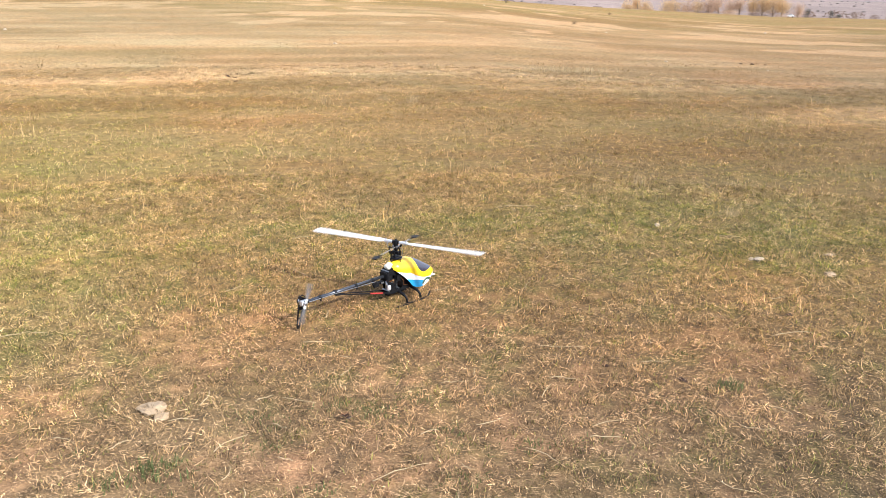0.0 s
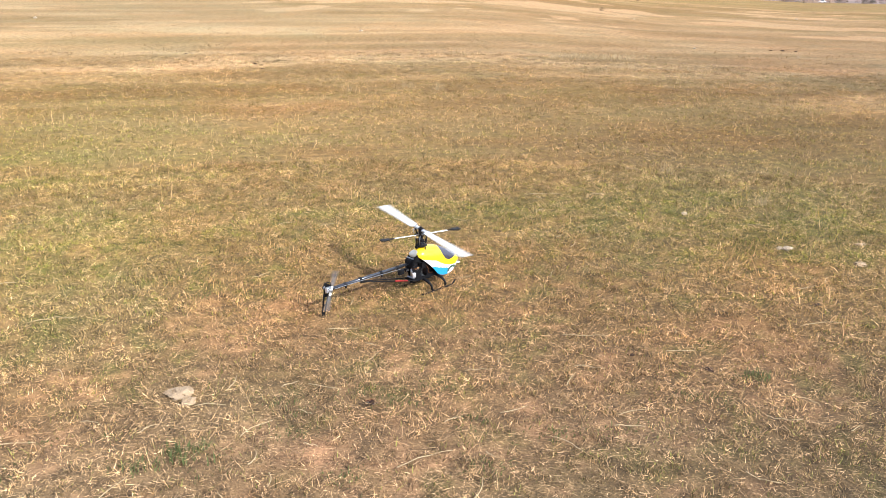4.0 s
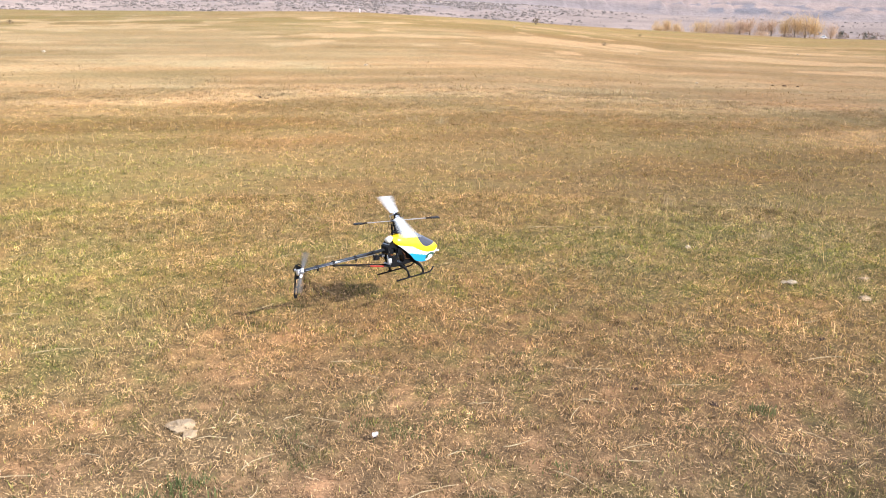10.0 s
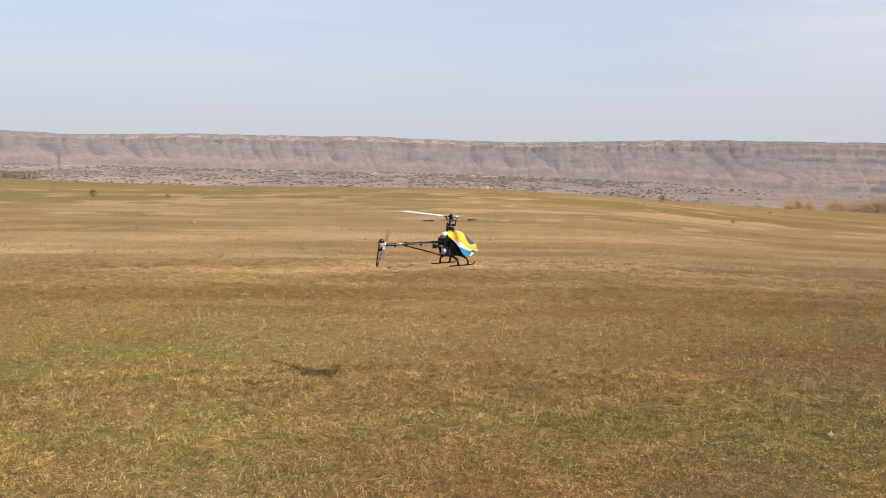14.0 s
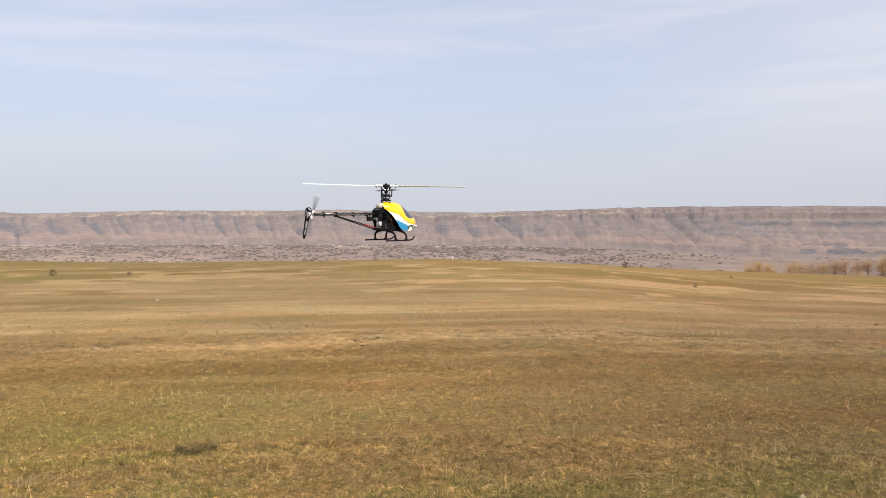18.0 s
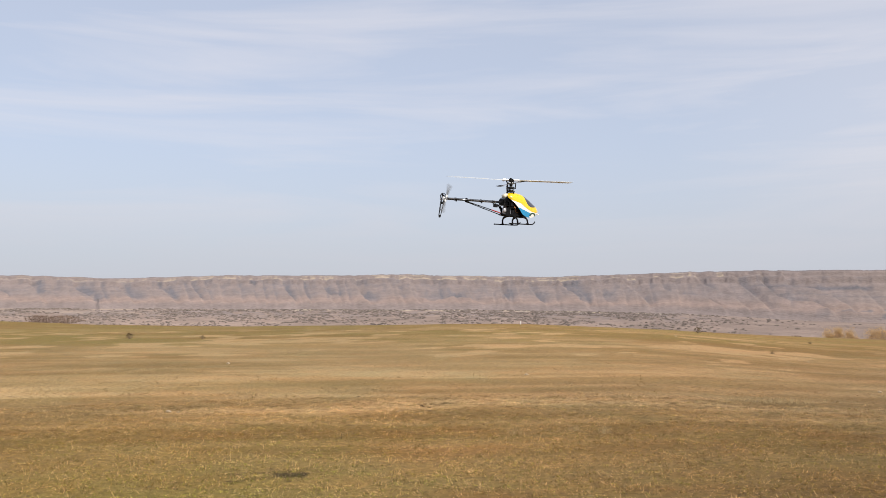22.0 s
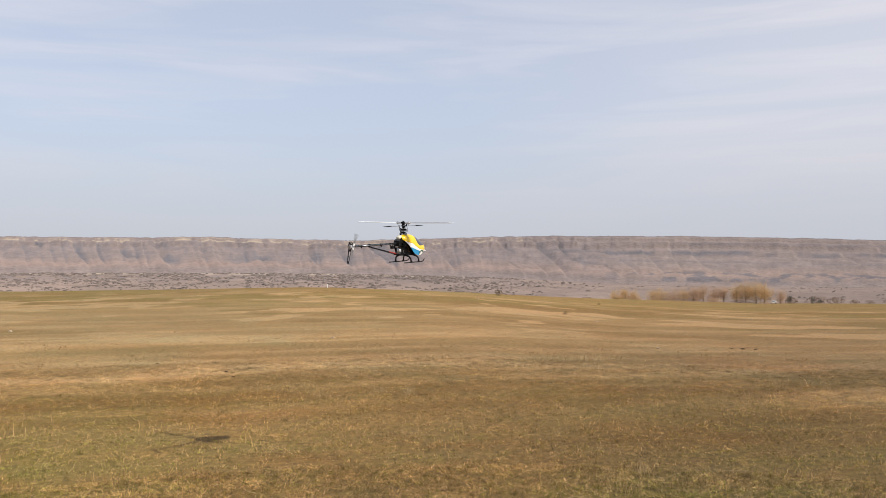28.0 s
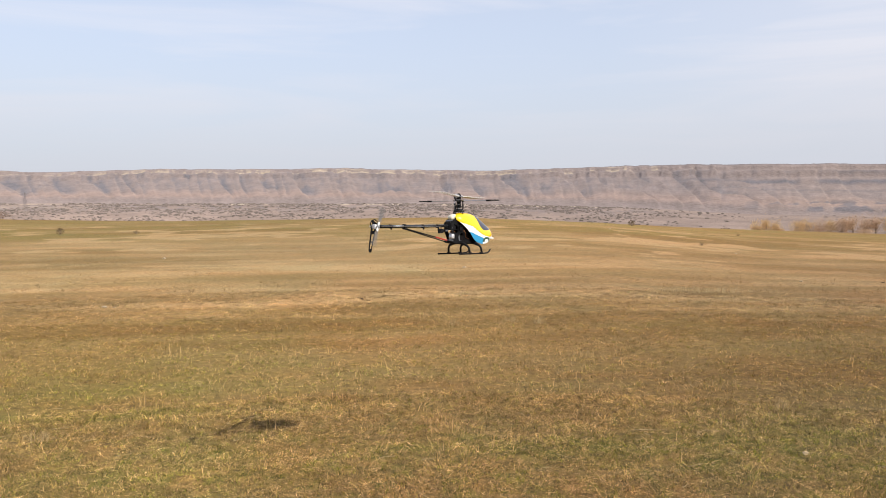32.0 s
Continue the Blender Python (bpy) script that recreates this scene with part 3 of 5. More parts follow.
def far_height(x, y):
    az = np.degrees(np.arctan2(-x, y))
    k = stretch(az)
    r = np.hypot(x, y) / k
    zf = 1.6 + 1300 * k * np.tan(np.radians(np.interp(az, FOOT_AZ, FOOT_UP)))
    zc = 1.6 + 1900 * k * np.tan(np.radians(np.interp(az, CREST_AZ, CREST_UP))) + 3.0 * (fbm(az / 0.6, 0 * az, 231) - 0.5)
    flat = -14 + (zf + 14) * np.clip((r - 260) / 1040, 0, 1)
    flat = flat + 1.6 * (fbm(az * 1.1, r / 160, 111) - 0.5) * step(320, 500, r)
    right = step(-13, -20, az)
    v = np.clip((r - 1300) / 600, 0, 1)
    v2 = np.clip(v + 0.03 * (fbm(az / 0.5, v * 4, 121) - 0.5) * step(0, 0.2, v), 0, 1)
    rise = 0.09 * step(0.0, 0.10, v) + 0.70 * v2 ** 1.2
    lip = v2 + 0.06 * (1 - right) * (fbm(az / 0.35, v * 2, 151) - 0.5)
    rise = rise + 0.10 * step(0.80, 0.85, lip) + 0.05 * step(0.90, 0.93, lip) + 0.06 * v2
    big, _, _ = spurs(az, v, 2.5, 0.75 + 1.1 * step(-3, -9, az), 131)
    small, _, _ = spurs(az, v, 1.0, 0.6, 141)
    folds = 0.075 * big + 0.03 * step(-13, -6, az) * small + 0.035 * (fbm(az / 0.45, v * 5, 143, 3) - 0.5)
    rise = rise + (folds - 0.03) * step(0.0, 0.14, v) * step(1.0, 0.86, v) * (1 - 0.6 * right)
    terrace = 0.06 * right * (step(0.66, 0.74, v + 0.04 * (fbm(az / 1.5, 0 * v, 149) - 0.5)) - v)
    up = flat + (zc - zf) * (rise + terrace)
    up = np.where(r > 1900, zc + (r - 1900) * 0.004 + 2.0 * (fbm(az, r / 300, 161) - 0.5), up)
    return np.where(r > 1300, up, flat)


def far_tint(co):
    """Ground colours of the valley and the scarp with distance haze mixed in: pale slopes, grey-blue brush in the
    gullies, cream beds under the rim.
    """
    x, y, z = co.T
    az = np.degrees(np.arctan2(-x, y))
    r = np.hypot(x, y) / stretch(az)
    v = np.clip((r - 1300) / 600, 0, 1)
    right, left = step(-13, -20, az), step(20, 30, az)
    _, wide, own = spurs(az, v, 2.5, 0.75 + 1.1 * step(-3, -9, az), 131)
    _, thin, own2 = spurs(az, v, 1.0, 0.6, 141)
    c = HAZY_SLOPE * (1 + np.array((0.14, 0.12, 0.08)) * right[:, None]) * (0.87 + 0.26 * fbm(az / 0.22, r / 70, 171)[:, None])
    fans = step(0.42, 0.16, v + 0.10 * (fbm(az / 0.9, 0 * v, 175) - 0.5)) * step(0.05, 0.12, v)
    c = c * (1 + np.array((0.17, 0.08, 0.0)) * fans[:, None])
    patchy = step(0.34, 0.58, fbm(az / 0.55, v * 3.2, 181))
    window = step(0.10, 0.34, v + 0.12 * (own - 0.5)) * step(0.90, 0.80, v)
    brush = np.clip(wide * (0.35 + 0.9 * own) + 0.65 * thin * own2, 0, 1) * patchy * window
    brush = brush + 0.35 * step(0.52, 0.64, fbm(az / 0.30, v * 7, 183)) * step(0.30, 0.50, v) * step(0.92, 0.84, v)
    c = c + (HAZY_SCRUB - c) * (0.9 * np.clip(brush, 0, 1) * (1 - 0.7 * right) * (1 - 0.35 * step(-3, -9, az)))[:, None]
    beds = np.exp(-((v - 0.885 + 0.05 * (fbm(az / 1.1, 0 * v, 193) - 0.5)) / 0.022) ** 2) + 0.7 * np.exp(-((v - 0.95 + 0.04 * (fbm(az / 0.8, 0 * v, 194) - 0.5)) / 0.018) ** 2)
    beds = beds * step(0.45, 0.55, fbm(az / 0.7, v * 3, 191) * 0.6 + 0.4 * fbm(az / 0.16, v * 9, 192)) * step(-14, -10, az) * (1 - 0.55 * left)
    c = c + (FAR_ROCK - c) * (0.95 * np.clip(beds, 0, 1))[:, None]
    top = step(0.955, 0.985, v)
    c = c + (HAZY_SCRUB * 1.05 - c) * (0.45 * top)[:, None]
    # dark lines along the terraces: shade of the low cliffs, put into the colour
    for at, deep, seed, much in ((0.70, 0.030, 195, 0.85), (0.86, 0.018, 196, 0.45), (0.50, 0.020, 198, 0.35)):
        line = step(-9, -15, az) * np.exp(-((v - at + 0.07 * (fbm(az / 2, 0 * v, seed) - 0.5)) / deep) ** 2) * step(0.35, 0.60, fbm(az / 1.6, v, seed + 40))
        c = c + (HAZY_SCRUB - c) * (much * line)[:, None]
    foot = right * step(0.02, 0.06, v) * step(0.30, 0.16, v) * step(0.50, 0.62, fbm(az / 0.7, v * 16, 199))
    c = c + (HAZY_SCRUB - c) * (0.75 * foot)[:, None]
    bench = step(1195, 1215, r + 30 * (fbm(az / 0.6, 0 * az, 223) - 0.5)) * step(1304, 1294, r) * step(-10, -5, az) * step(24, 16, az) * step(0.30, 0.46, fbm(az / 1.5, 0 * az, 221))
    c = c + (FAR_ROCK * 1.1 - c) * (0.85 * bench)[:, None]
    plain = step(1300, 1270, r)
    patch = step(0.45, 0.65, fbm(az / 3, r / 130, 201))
    c = c + ((HAZY_PLAIN * (0.95 + 0.2 * patch[:, None])) - c) * (0.9 * plain * (1 - bench))[:, None]
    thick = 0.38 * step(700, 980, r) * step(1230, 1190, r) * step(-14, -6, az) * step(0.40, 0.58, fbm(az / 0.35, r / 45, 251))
    c = c + (HAZY_SCRUB - c) * thick[:, None]
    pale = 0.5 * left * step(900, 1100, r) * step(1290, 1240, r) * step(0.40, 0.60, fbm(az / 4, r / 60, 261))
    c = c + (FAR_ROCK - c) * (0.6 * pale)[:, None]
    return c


f_az = np.concatenate([np.linspace(-180, -48, 34)[:-1], np.linspace(-48, 56, 1250), np.linspace(56, 180, 34)[1:]])
f_r = np.concatenate([np.linspace(230, 1290, 60), np.linspace(1300, 1900, 110)[0:], np.linspace(1930, 3000, 10)])
f_a, f_d = np.meshgrid(f_az[::-1], f_r)
f_d = f_d * stretch(f_a)
f_x, f_y = (-f_d * np.sin(np.radians(f_a))).ravel(), (f_d * np.cos(np.radians(f_a))).ravel()
f_co, f_quad = np.stack([f_x, f_y, far_height(f_x, f_y)], 1), polar(f_az, f_r, np.hypot)[1]
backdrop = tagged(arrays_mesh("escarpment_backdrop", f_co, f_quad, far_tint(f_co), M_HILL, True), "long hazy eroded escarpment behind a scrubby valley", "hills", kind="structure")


def scrub_stuff():
    """Low round shrubs dotted over the valley flats, far off."""
    rng = np.random.default_rng(5)
    n = 26000
    r, az = 450 + 850 * rng.random(n) ** 0.75, rng.uniform(-46, 52, n)
    keep = rng.random(n) < 0.06 + 0.94 * step(-14, -5, az)
    r, az = r[keep], az[keep]
    n = len(r)
    x, y = (r * stretch(az) * t for t in (-np.sin(np.radians(az)), np.cos(np.radians(az))))
    ok = fbm(az / 1.6, r / 90, 211) > 0.36 + 0.12 * rng.random(n)
    x, y, r, az = x[ok], y[ok], r[ok], az[ok]
    n = len(x)
    z = far_height(x, y)
    phi = (1 + 5 ** 0.5) / 2
    ico = np.array([(-1, phi, 0), (1, phi, 0), (-1, -phi, 0), (1, -phi, 0), (0, -1, phi), (0, 1, phi), (0, -1, -phi), (0, 1, -phi), (phi, 0, -1), (phi, 0, 1), (-phi, 0, -1), (-phi, 0, 1)]) / 1.9
    tri = np.array([(0, 11, 5), (0, 5, 1), (0, 1, 7), (0, 7, 10), (0, 10, 11), (1, 5, 9), (5, 11, 4), (11, 10, 2), (10, 7, 6), (7, 1, 8), (3, 9, 4), (3, 4, 2), (3, 2, 6), (3, 6, 8), (3, 8, 9), (4, 9, 5), (2, 4, 11), (6, 2, 10), (8, 6, 7), (9, 8, 1)])
    size = (0.4 + 1.7 * rng.random((n, 1, 1)) ** 2.2) * (0.35 + 0.65 * r[:, None, None] / 900) * np.concatenate([rng.uniform(0.7, 1.5, (n, 1, 1)), rng.uniform(0.7, 1.5, (n, 1, 1)), rng.uniform(0.35, 0.65, (n, 1, 1))], 2)
    jit = 1 + rng.uniform(-0.3, 0.3, (n, 12, 3))
    co = ico[None] * size * jit + np.stack([x, y, z + 0.12], 1)[:, None]
    tris = (tri[None] + (np.arange(n) * 12)[:, None, None]).reshape(-1, 3)
    # shrub colour holds some distance haze as well as its own tone
    tint = np.repeat(HAZY_SHRUB * rng.uniform(0.8, 1.2, (n, 1)), 12, 0)
    tagged(arrays_mesh("valley_scrub", co.reshape(-1, 3), tris, tint, M_HILL), "scattered shrubs greyed by painted haze on the valley flats", "shrubs", kind="stuff")


scrub_stuff()


# ---- stones, clods, tufts and litter on the field ----
def lump_bm(sx, sy, sz, seed, rough=0.25, cuts=2):
    bm = bmesh.new()
    bmesh.ops.create_icosphere(bm, subdivisions=cuts, radius=1)
    for v in bm.verts:
        k = 1 + rough * (noise.noise(v.co * 1.7 + Vector((seed * 3.1, seed, 0))) + 0.5 * noise.noise(v.co * 4.1 + Vector((seed, 0, seed))))
        v.co = Vector((v.co.x * sx * k, v.co.y * sy * k, max(v.co.z * k, -0.45) * sz))
    return bm


def stone(x, y, sx, sy, sz, seed, label, turn=0.0, mat=None, name="stone", category="stone", group="pale stones in the grass"):
    ob = link(name, lump_bm(sx, sy, sz, seed, 0.45, 3), mat or M_STONE, None, label, False)
    ob.matrix_world = pose(x, y, ground_z(x, y) + sz * 0.28, 0, 0, turn)
    return tagged(ob, category=category, group=group)


stone(-0.84, 3.13, 0.052, 0.046, 0.018, 1, "flat sandy stone half sunk in bare turf", 20, M_SAND)
stone(-0.79, 3.06, 0.03, 0.02, 0.016, 2, "small sandy crumb of stone beside the flat one", 60, M_SAND)
stone(2.35, 4.86, 0.030, 0.020, 0.017, 3, "white chalky stone lying in short grass", 10)
stone(2.31, 4.88, 0.022, 0.015, 0.010, 4, "thin pale flake of stone in short grass", 50)
stone(2.67, 4.61, 0.034, 0.026, 0.014, 5, "sandy stone sunk in the turf", -20, M_SAND)
stone(2.84, 4.95, 0.036, 0.022, 0.010, 6, "flat sandy stone flush with the turf", 5, M_SAND)
stone(1.99, 5.69, 0.022, 0.016, 0.015, 7, "small white stone with a dark side", 30)
stone(-3.59, 5.74, 0.016, 0.012, 0.008, 8, "small pale stone among dry stalks", 15)
stone(-4.45, 6.21, 0.026, 0.018, 0.016, 9, "small white stone in olive grass", 70)
stone(-4.95, 6.25, 0.018, 0.016, 0.014, 10, "small white stone in olive grass", 70)
stone(-6.50, 14.22, 0.045, 0.03, 0.026, 11, "pale stone at the edge of tall straw", 0)
stone(-6.34, 14.25, 0.024, 0.02, 0.015, 12, "pale stone at the edge of tall straw", 0)
stone(7.34, 21.35, 0.042, 0.03, 0.024, 13, "white stone on the open field", 0)
stone(-0.79, 23.5, 0.05, 0.034, 0.028, 14, "white stone in pale dry grass", 0)
for s_az, s_r, s_s, s_i in ((-7.5, 78, 0.09, 15), (-24.6, 60, 0.08, 16), (-15.2, 42, 0.045, 17), (21.0, 31, 0.06, 18), (-25.0, 21.5, 0.025, 19)):
    sx_, sy_, _ = spot(s_az, s_r)
    stone(sx_, sy_, s_s, s_s * 0.7, s_s * 0.6, s_i, "pale stone far out on the field")

# dark earth clods
for cx_, cy_, cs_, ci_ in ((-2.35, 15.41, 0.045, 22), (-2.20, 15.2, 0.03, 23), (-2.10, 14.6, 0.03, 24), (9.35, 21.6, 0.045, 25), (9.60, 21.5, 0.055, 26),
                           (9.85, 21.3, 0.04, 27), (-3.9, 17.2, 0.03, 28), (1.32, 3.28, 0.022, 30), (1.02, 3.42, 0.016, 31), (2.1, 3.95, 0.02, 32)):
    stone(cx_, cy_, cs_, cs_ * 0.7, cs_ * 0.38, ci_, "small dark earth clod in the grass", ci_ * 40, M_DUNG, "earth_clod", "clod", "dark clods")


def tuft(x, y, tall, spread, count, seed, tone, label, name="grass_tuft", thick=0.004):
    """A tuft of long curving blades out of one root."""
    rng = random.Random(seed)
    bm = bmesh.new()
    crown = bm.verts.new((0, 0, -0.01))
    for _ in range(count):
        a, l = rng.uniform(0, 2 * math.pi), tall * rng.uniform(0.5, 1.0)
        lean = rng.gauss(0, 0.5)
        d = Vector((math.cos(a) * math.sin(lean), math.sin(a) * math.sin(lean), math.cos(lean)))
        o = Vector((rng.gauss(0, spread), rng.gauss(0, spread * 0.7), 0))
        s = Vector((-math.sin(a + 0.8), math.cos(a + 0.8), 0)) * thick * 0.5
        m = o + d * l * 0.6
        t = o + d * l + Vector((math.cos(a), math.sin(a), -0.4)) * l * 0.18
        v = [bm.verts.new(p) for p in (o - s, o + s, m + s * 0.8, m - s * 0.8, t)]
        bm.faces.new((crown, v[1], v[0]))
        bm.faces.new((v[0], v[1], v[2], v[3]))
        bm.faces.new((v[3], v[2], v[4]))
    ob = link(name, bm, tone, None, label, False)
    ob.location = (x, y, ground_z(x, y) - 0.004)
    return tagged(ob, category="grass tuft", group="tufts on the field")


M_TUFT = material("tuft_straw", (0.45, 0.34, 0.18), 0.8, vary=0.2, scale=20, through_light=0.25)
M_FRESH = material("tuft_green", (0.125, 0.142, 0.050), 0.7, vary=0.25, scale=20, through_light=0.3)
tuft(0.63, 12.05, 0.15, 0.05, 46, 1, M_TUFT, "upright pale straw tuft taller than its surroundings", thick=0.0035)
tuft(0.22, 12.3, 0.14, 0.05, 40, 2, M_TUFT, "low pale straw tuft", thick=0.0035)
tuft(-0.55, 11.9, 0.12, 0.06, 40, 3, M_TUFT, "low pale straw tuft", thick=0.0035)
tuft(4.10, 17.24, 0.15, 0.34, 190, 4, M_TUFT, "tall bleached tuft at the end of a straw band", thick=0.005)
tuft(4.55, 17.5, 0.12, 0.36, 150, 5, M_TUFT, "bleached tuft at the end of a straw band", thick=0.005)
tuft(3.3, 17.0, 0.11, 0.40, 150, 6, M_TUFT, "bleached tuft within a straw band", thick=0.005)
tuft(1.48, 3.19, 0.05, 0.035, 90, 7, M_FRESH, "low fresh green clump on bare ground", thick=0.004)
tuft(-0.72, 2.68, 0.055, 0.05, 120, 8, M_FRESH, "fresh green clump with broad blades", thick=0.005)
tuft(-0.86, 2.60, 0.05, 0.04, 60, 9, M_FRESH, "fresh green clump with broad blades", thick=0.005)
tuft(-1.35, 2.55, 0.045, 0.06, 70, 10, M_FRESH, "fresh green clump with broad blades", thick=0.005)
tuft(0.0, 3.02, 0.04, 0.05, 70, 14, M_FRESH, "low fresh green clump on bare ground", thick=0.004)
for k, (gx_, gy_) in enumerate(((-0.1, 3.14), (0.01, 3.09), (0.15, 3.16), (-0.43, 3.06), (-0.36, 2.83), (0.25, 2.89), (0.28, 2.58), (-0.17, 2.52), (0.59, 2.79), (1.15, 3.02))):
    tuft(gx_, gy_, 0.026, 0.05, 80, 500 + k, M_FRESH, "low dull green clump among dry grass", thick=0.004)
g_rng = random.Random(33)
for k in range(34):
    gx_, gy_, _ = spot(g_rng.uniform(-30, 36), g_rng.uniform(2.5, 6.5))
    tuft(gx_, gy_, g_rng.uniform(0.018, 0.030), g_rng.uniform(0.02, 0.06), g_rng.randint(24, 70), 540 + k, M_FRESH, "low dull green clump among dry grass", thick=0.004)
tuft(2.6, 5.9, 0.12, 0.03, 30, 11, M_TUFT, "spiky pale stalks over olive grass", thick=0.004)
tuft(-3.2, 5.9, 0.13, 0.05, 34, 12, M_TUFT, "spiky pale stalks over olive grass", thick=0.004)
tuft(2.2, 6.9, 0.13, 0.05, 34, 13, M_TUFT, "spiky pale stalks over olive grass", thick=0.004)
t_rng = random.Random(77)
for k in range(60):
    tr_, ta_ = t_rng.uniform(6.2, 30), t_rng.uniform(-33, 42)
    tx_, ty_, _ = spot(ta_, tr_)
    tuft(tx_, ty_, t_rng.uniform(0.04, 0.075) * (1 + tr_ / 60), t_rng.uniform(0.08, 0.30), t_rng.randint(14, 34), 100 + k, M_TUFT, "thin standing straw stalks", thick=0.0022 + tr_ * 0.00012)


def stalk(x, y, length, turn, bend, seed):
    """A single dry stalk lying on the ground."""
    rng = random.Random(seed)
    pts = []
    for k in range(6):
        u = k / 5 - 0.5
        px, py = u * length, bend * length * (0.25 - u * u) * 4
        a = radians(turn)
        gx, gy = x + px * math.cos(a) - py * math.sin(a), y + px * math.sin(a) + py * math.cos(a)
        pts.append((gx - x, gy - y, ground_z(gx, gy) + 0.010 + rng.uniform(0, 0.008)))
    ob = link("straw_stalk", tube_bm(pts, [0.0016, 0.0016, 0.0015, 0.0013, 0.0011, 0.0008], 5), M_STRAW, None, "bleached dry stalk lying on the turf")
    ob.location = (x, y, 0)
    return tagged(ob, category="stalk", group="dry stalks on the ground")


for k, (qx, qy, ql, qt, qb) in enumerate(((-0.28, 3.16, 0.15, -25, 0.05), (-0.42, 3.2, 0.08, 35, 0.0), (0.86, 3.62, 0.20, -4, 0.03), (2.0, 3.7, 0.22, 8, 0.06),
                                          (1.25, 3.45, 0.13, 3, 0.02), (-1.35, 2.75, 0.2, 12, 0.1), (-0.9, 2.45, 0.18, 70, 0.05), (0.1, 2.6, 0.22, 28, 0.04), (0.35, 3.3, 0.12, 10, 0.0),
                                          (-1.6, 3.9, 0.22, 20, 0.1), (1.1, 6.2, 0.28, -5, 0.1), (1.5, 6.15, 0.2, 15, 0.2), (-0.5, 2.85, 0.16, 50, 0.1), (0.6, 2.7, 0.15, -50, 0.05),
                                          (-1.1, 2.9, 0.12, -30, 0.1), (-2.0, 4.4, 0.2, 10, 0.1), (0.9, 2.9, 0.14, 15, 0.1))):
    stalk(qx, qy, ql, qt, qb, k)
t_rng = random.Random(91)
for k in range(90):
    ta_, tr_ = t_rng.uniform(-34, 34), t_rng.uniform(2.4, 8)
    tx_, ty_, _ = spot(ta_, tr_)
    stalk(tx_, ty_, t_rng.uniform(0.05, 0.14), t_rng.uniform(-90, 90), t_rng.uniform(-0.12, 0.12), 200 + k)


# ---- bushes, trees and far things ----
def bush(az, r, wide, tall, seed, tone, label, count=160):
    x, y, z = spot(az, r)
    rng = random.Random(seed)
    base = new("bush")
    base.location = (x, y, z)
    tagged(base, label, "bush", "low bushes on the steppe")
    bm, leaf = bmesh.new(), bmesh.new()
    for _ in range(7):
        a, l = rng.uniform(0, 6.283), rng.uniform(0.5, 0.9)
        e = Vector((math.cos(a) * wide * 0.4 * l, math.sin(a) * wide * 0.4 * l, tall * l))
        tube(bm, [(0, 0, -0.05), e * 0.5 + Vector((0, 0, 0.1 * tall)), e], [0.03 * tall, 0.02 * tall, 0.006 * tall], 5)
    for _ in range(count):
        a, q, h = rng.uniform(0, 6.283), rng.random() ** 0.6, rng.random()
        w = wide * 0.5 * (0.45 + 0.75 * math.sin(math.pi * min(h * 0.9 + 0.08, 1)))
        c = Vector((math.cos(a) * q * w, math.sin(a) * q * w, tall * (0.05 + 0.95 * h)))
        s = tall * rng.uniform(0.05, 0.13)
        p = [c + Vector((rng.uniform(-s, s), rng.uniform(-s, s), rng.uniform(-s, s) * 1.2)) for _ in range(4)]
        v = [leaf.verts.new(q_) for q_ in p]
        leaf.faces.new((v[0], v[1], v[2]))
        leaf.faces.new((v[1], v[2], v[3]))
    part("stems", bm, M_BARK, base)
    part("twig_crown", leaf, tone, base)
    return base


M_DARKTWIG = material("dark_twigs", (0.13, 0.09, 0.05), 0.9, vary=0.3, scale=3)
bush(-13.19, 50.7, 0.34, 0.17, 1, M_DARKTWIG, "small dark wind-bent thorn bush on dry grass")
bush(26.9, 68, 0.55, 0.45, 2, M_DARKTWIG, "small brown thorn bush on the open field")
bush(-8.85, 116, 1.1, 0.75, 3, M_DARKTWIG, "dark thorn bush on the brow of the field")
bush(-15.33, 98.5, 0.36, 0.24, 4, M_DARKTWIG, "small dark bush near the field's brow")
bush(30.7, 158, 6.0, 1.3, 5, M_SAGE, "wide low purple-grey bramble at the field's edge", 1100)
bush(31.9, 160, 4.5, 1.2, 6, M_SAGE, "low purple-grey bramble at the field's edge", 900)
bush(35.4, 162, 3.4, 1.0, 7, M_SAGE, "low purple-grey bramble at the field's edge", 700)
bush(36.5, 160, 2.0, 1.2, 8, M_SAGE, "thin bare shrub at the field's edge", 160)
bush(39.1, 166, 5.5, 1.4, 9, M_SAGE, "wide low purple-grey bramble at the field's edge", 1100)
bush(22.6, 66, 0.4, 0.25, 10, M_DARKTWIG, "small brown thorn bush on the open field")
for k, (b_az, b_w, b_h) in enumerate(((-13.6, 5, 2.4), (-14.6, 4, 2.0), (-28.4, 8, 2.8), (-29.4, 6, 2.4), (-30.4, 3, 1.6), (-31.2, 3, 1.3), (-33.6, 5, 1.3), (-26.9, 4, 2.6), (-32.2, 3, 2.0))):
    bush(b_az, 250 if b_az > -20 else 330, b_w, b_h, 40 + k, M_SAGE, "grey-brown bare thicket beside the distant trees", 260)
for k in range(0, 15, 2):
    bush(-14.6 - 0.78 * k, 288, 5.0, 0.95 + 0.35 * math.sin(k * 2.1), 60 + k, (M_SAGE, M_RUST)[k // 2 % 2], ("grey-brown thicket under the autumn trees", "russet thicket under the autumn trees")[k // 2 % 2], 700)


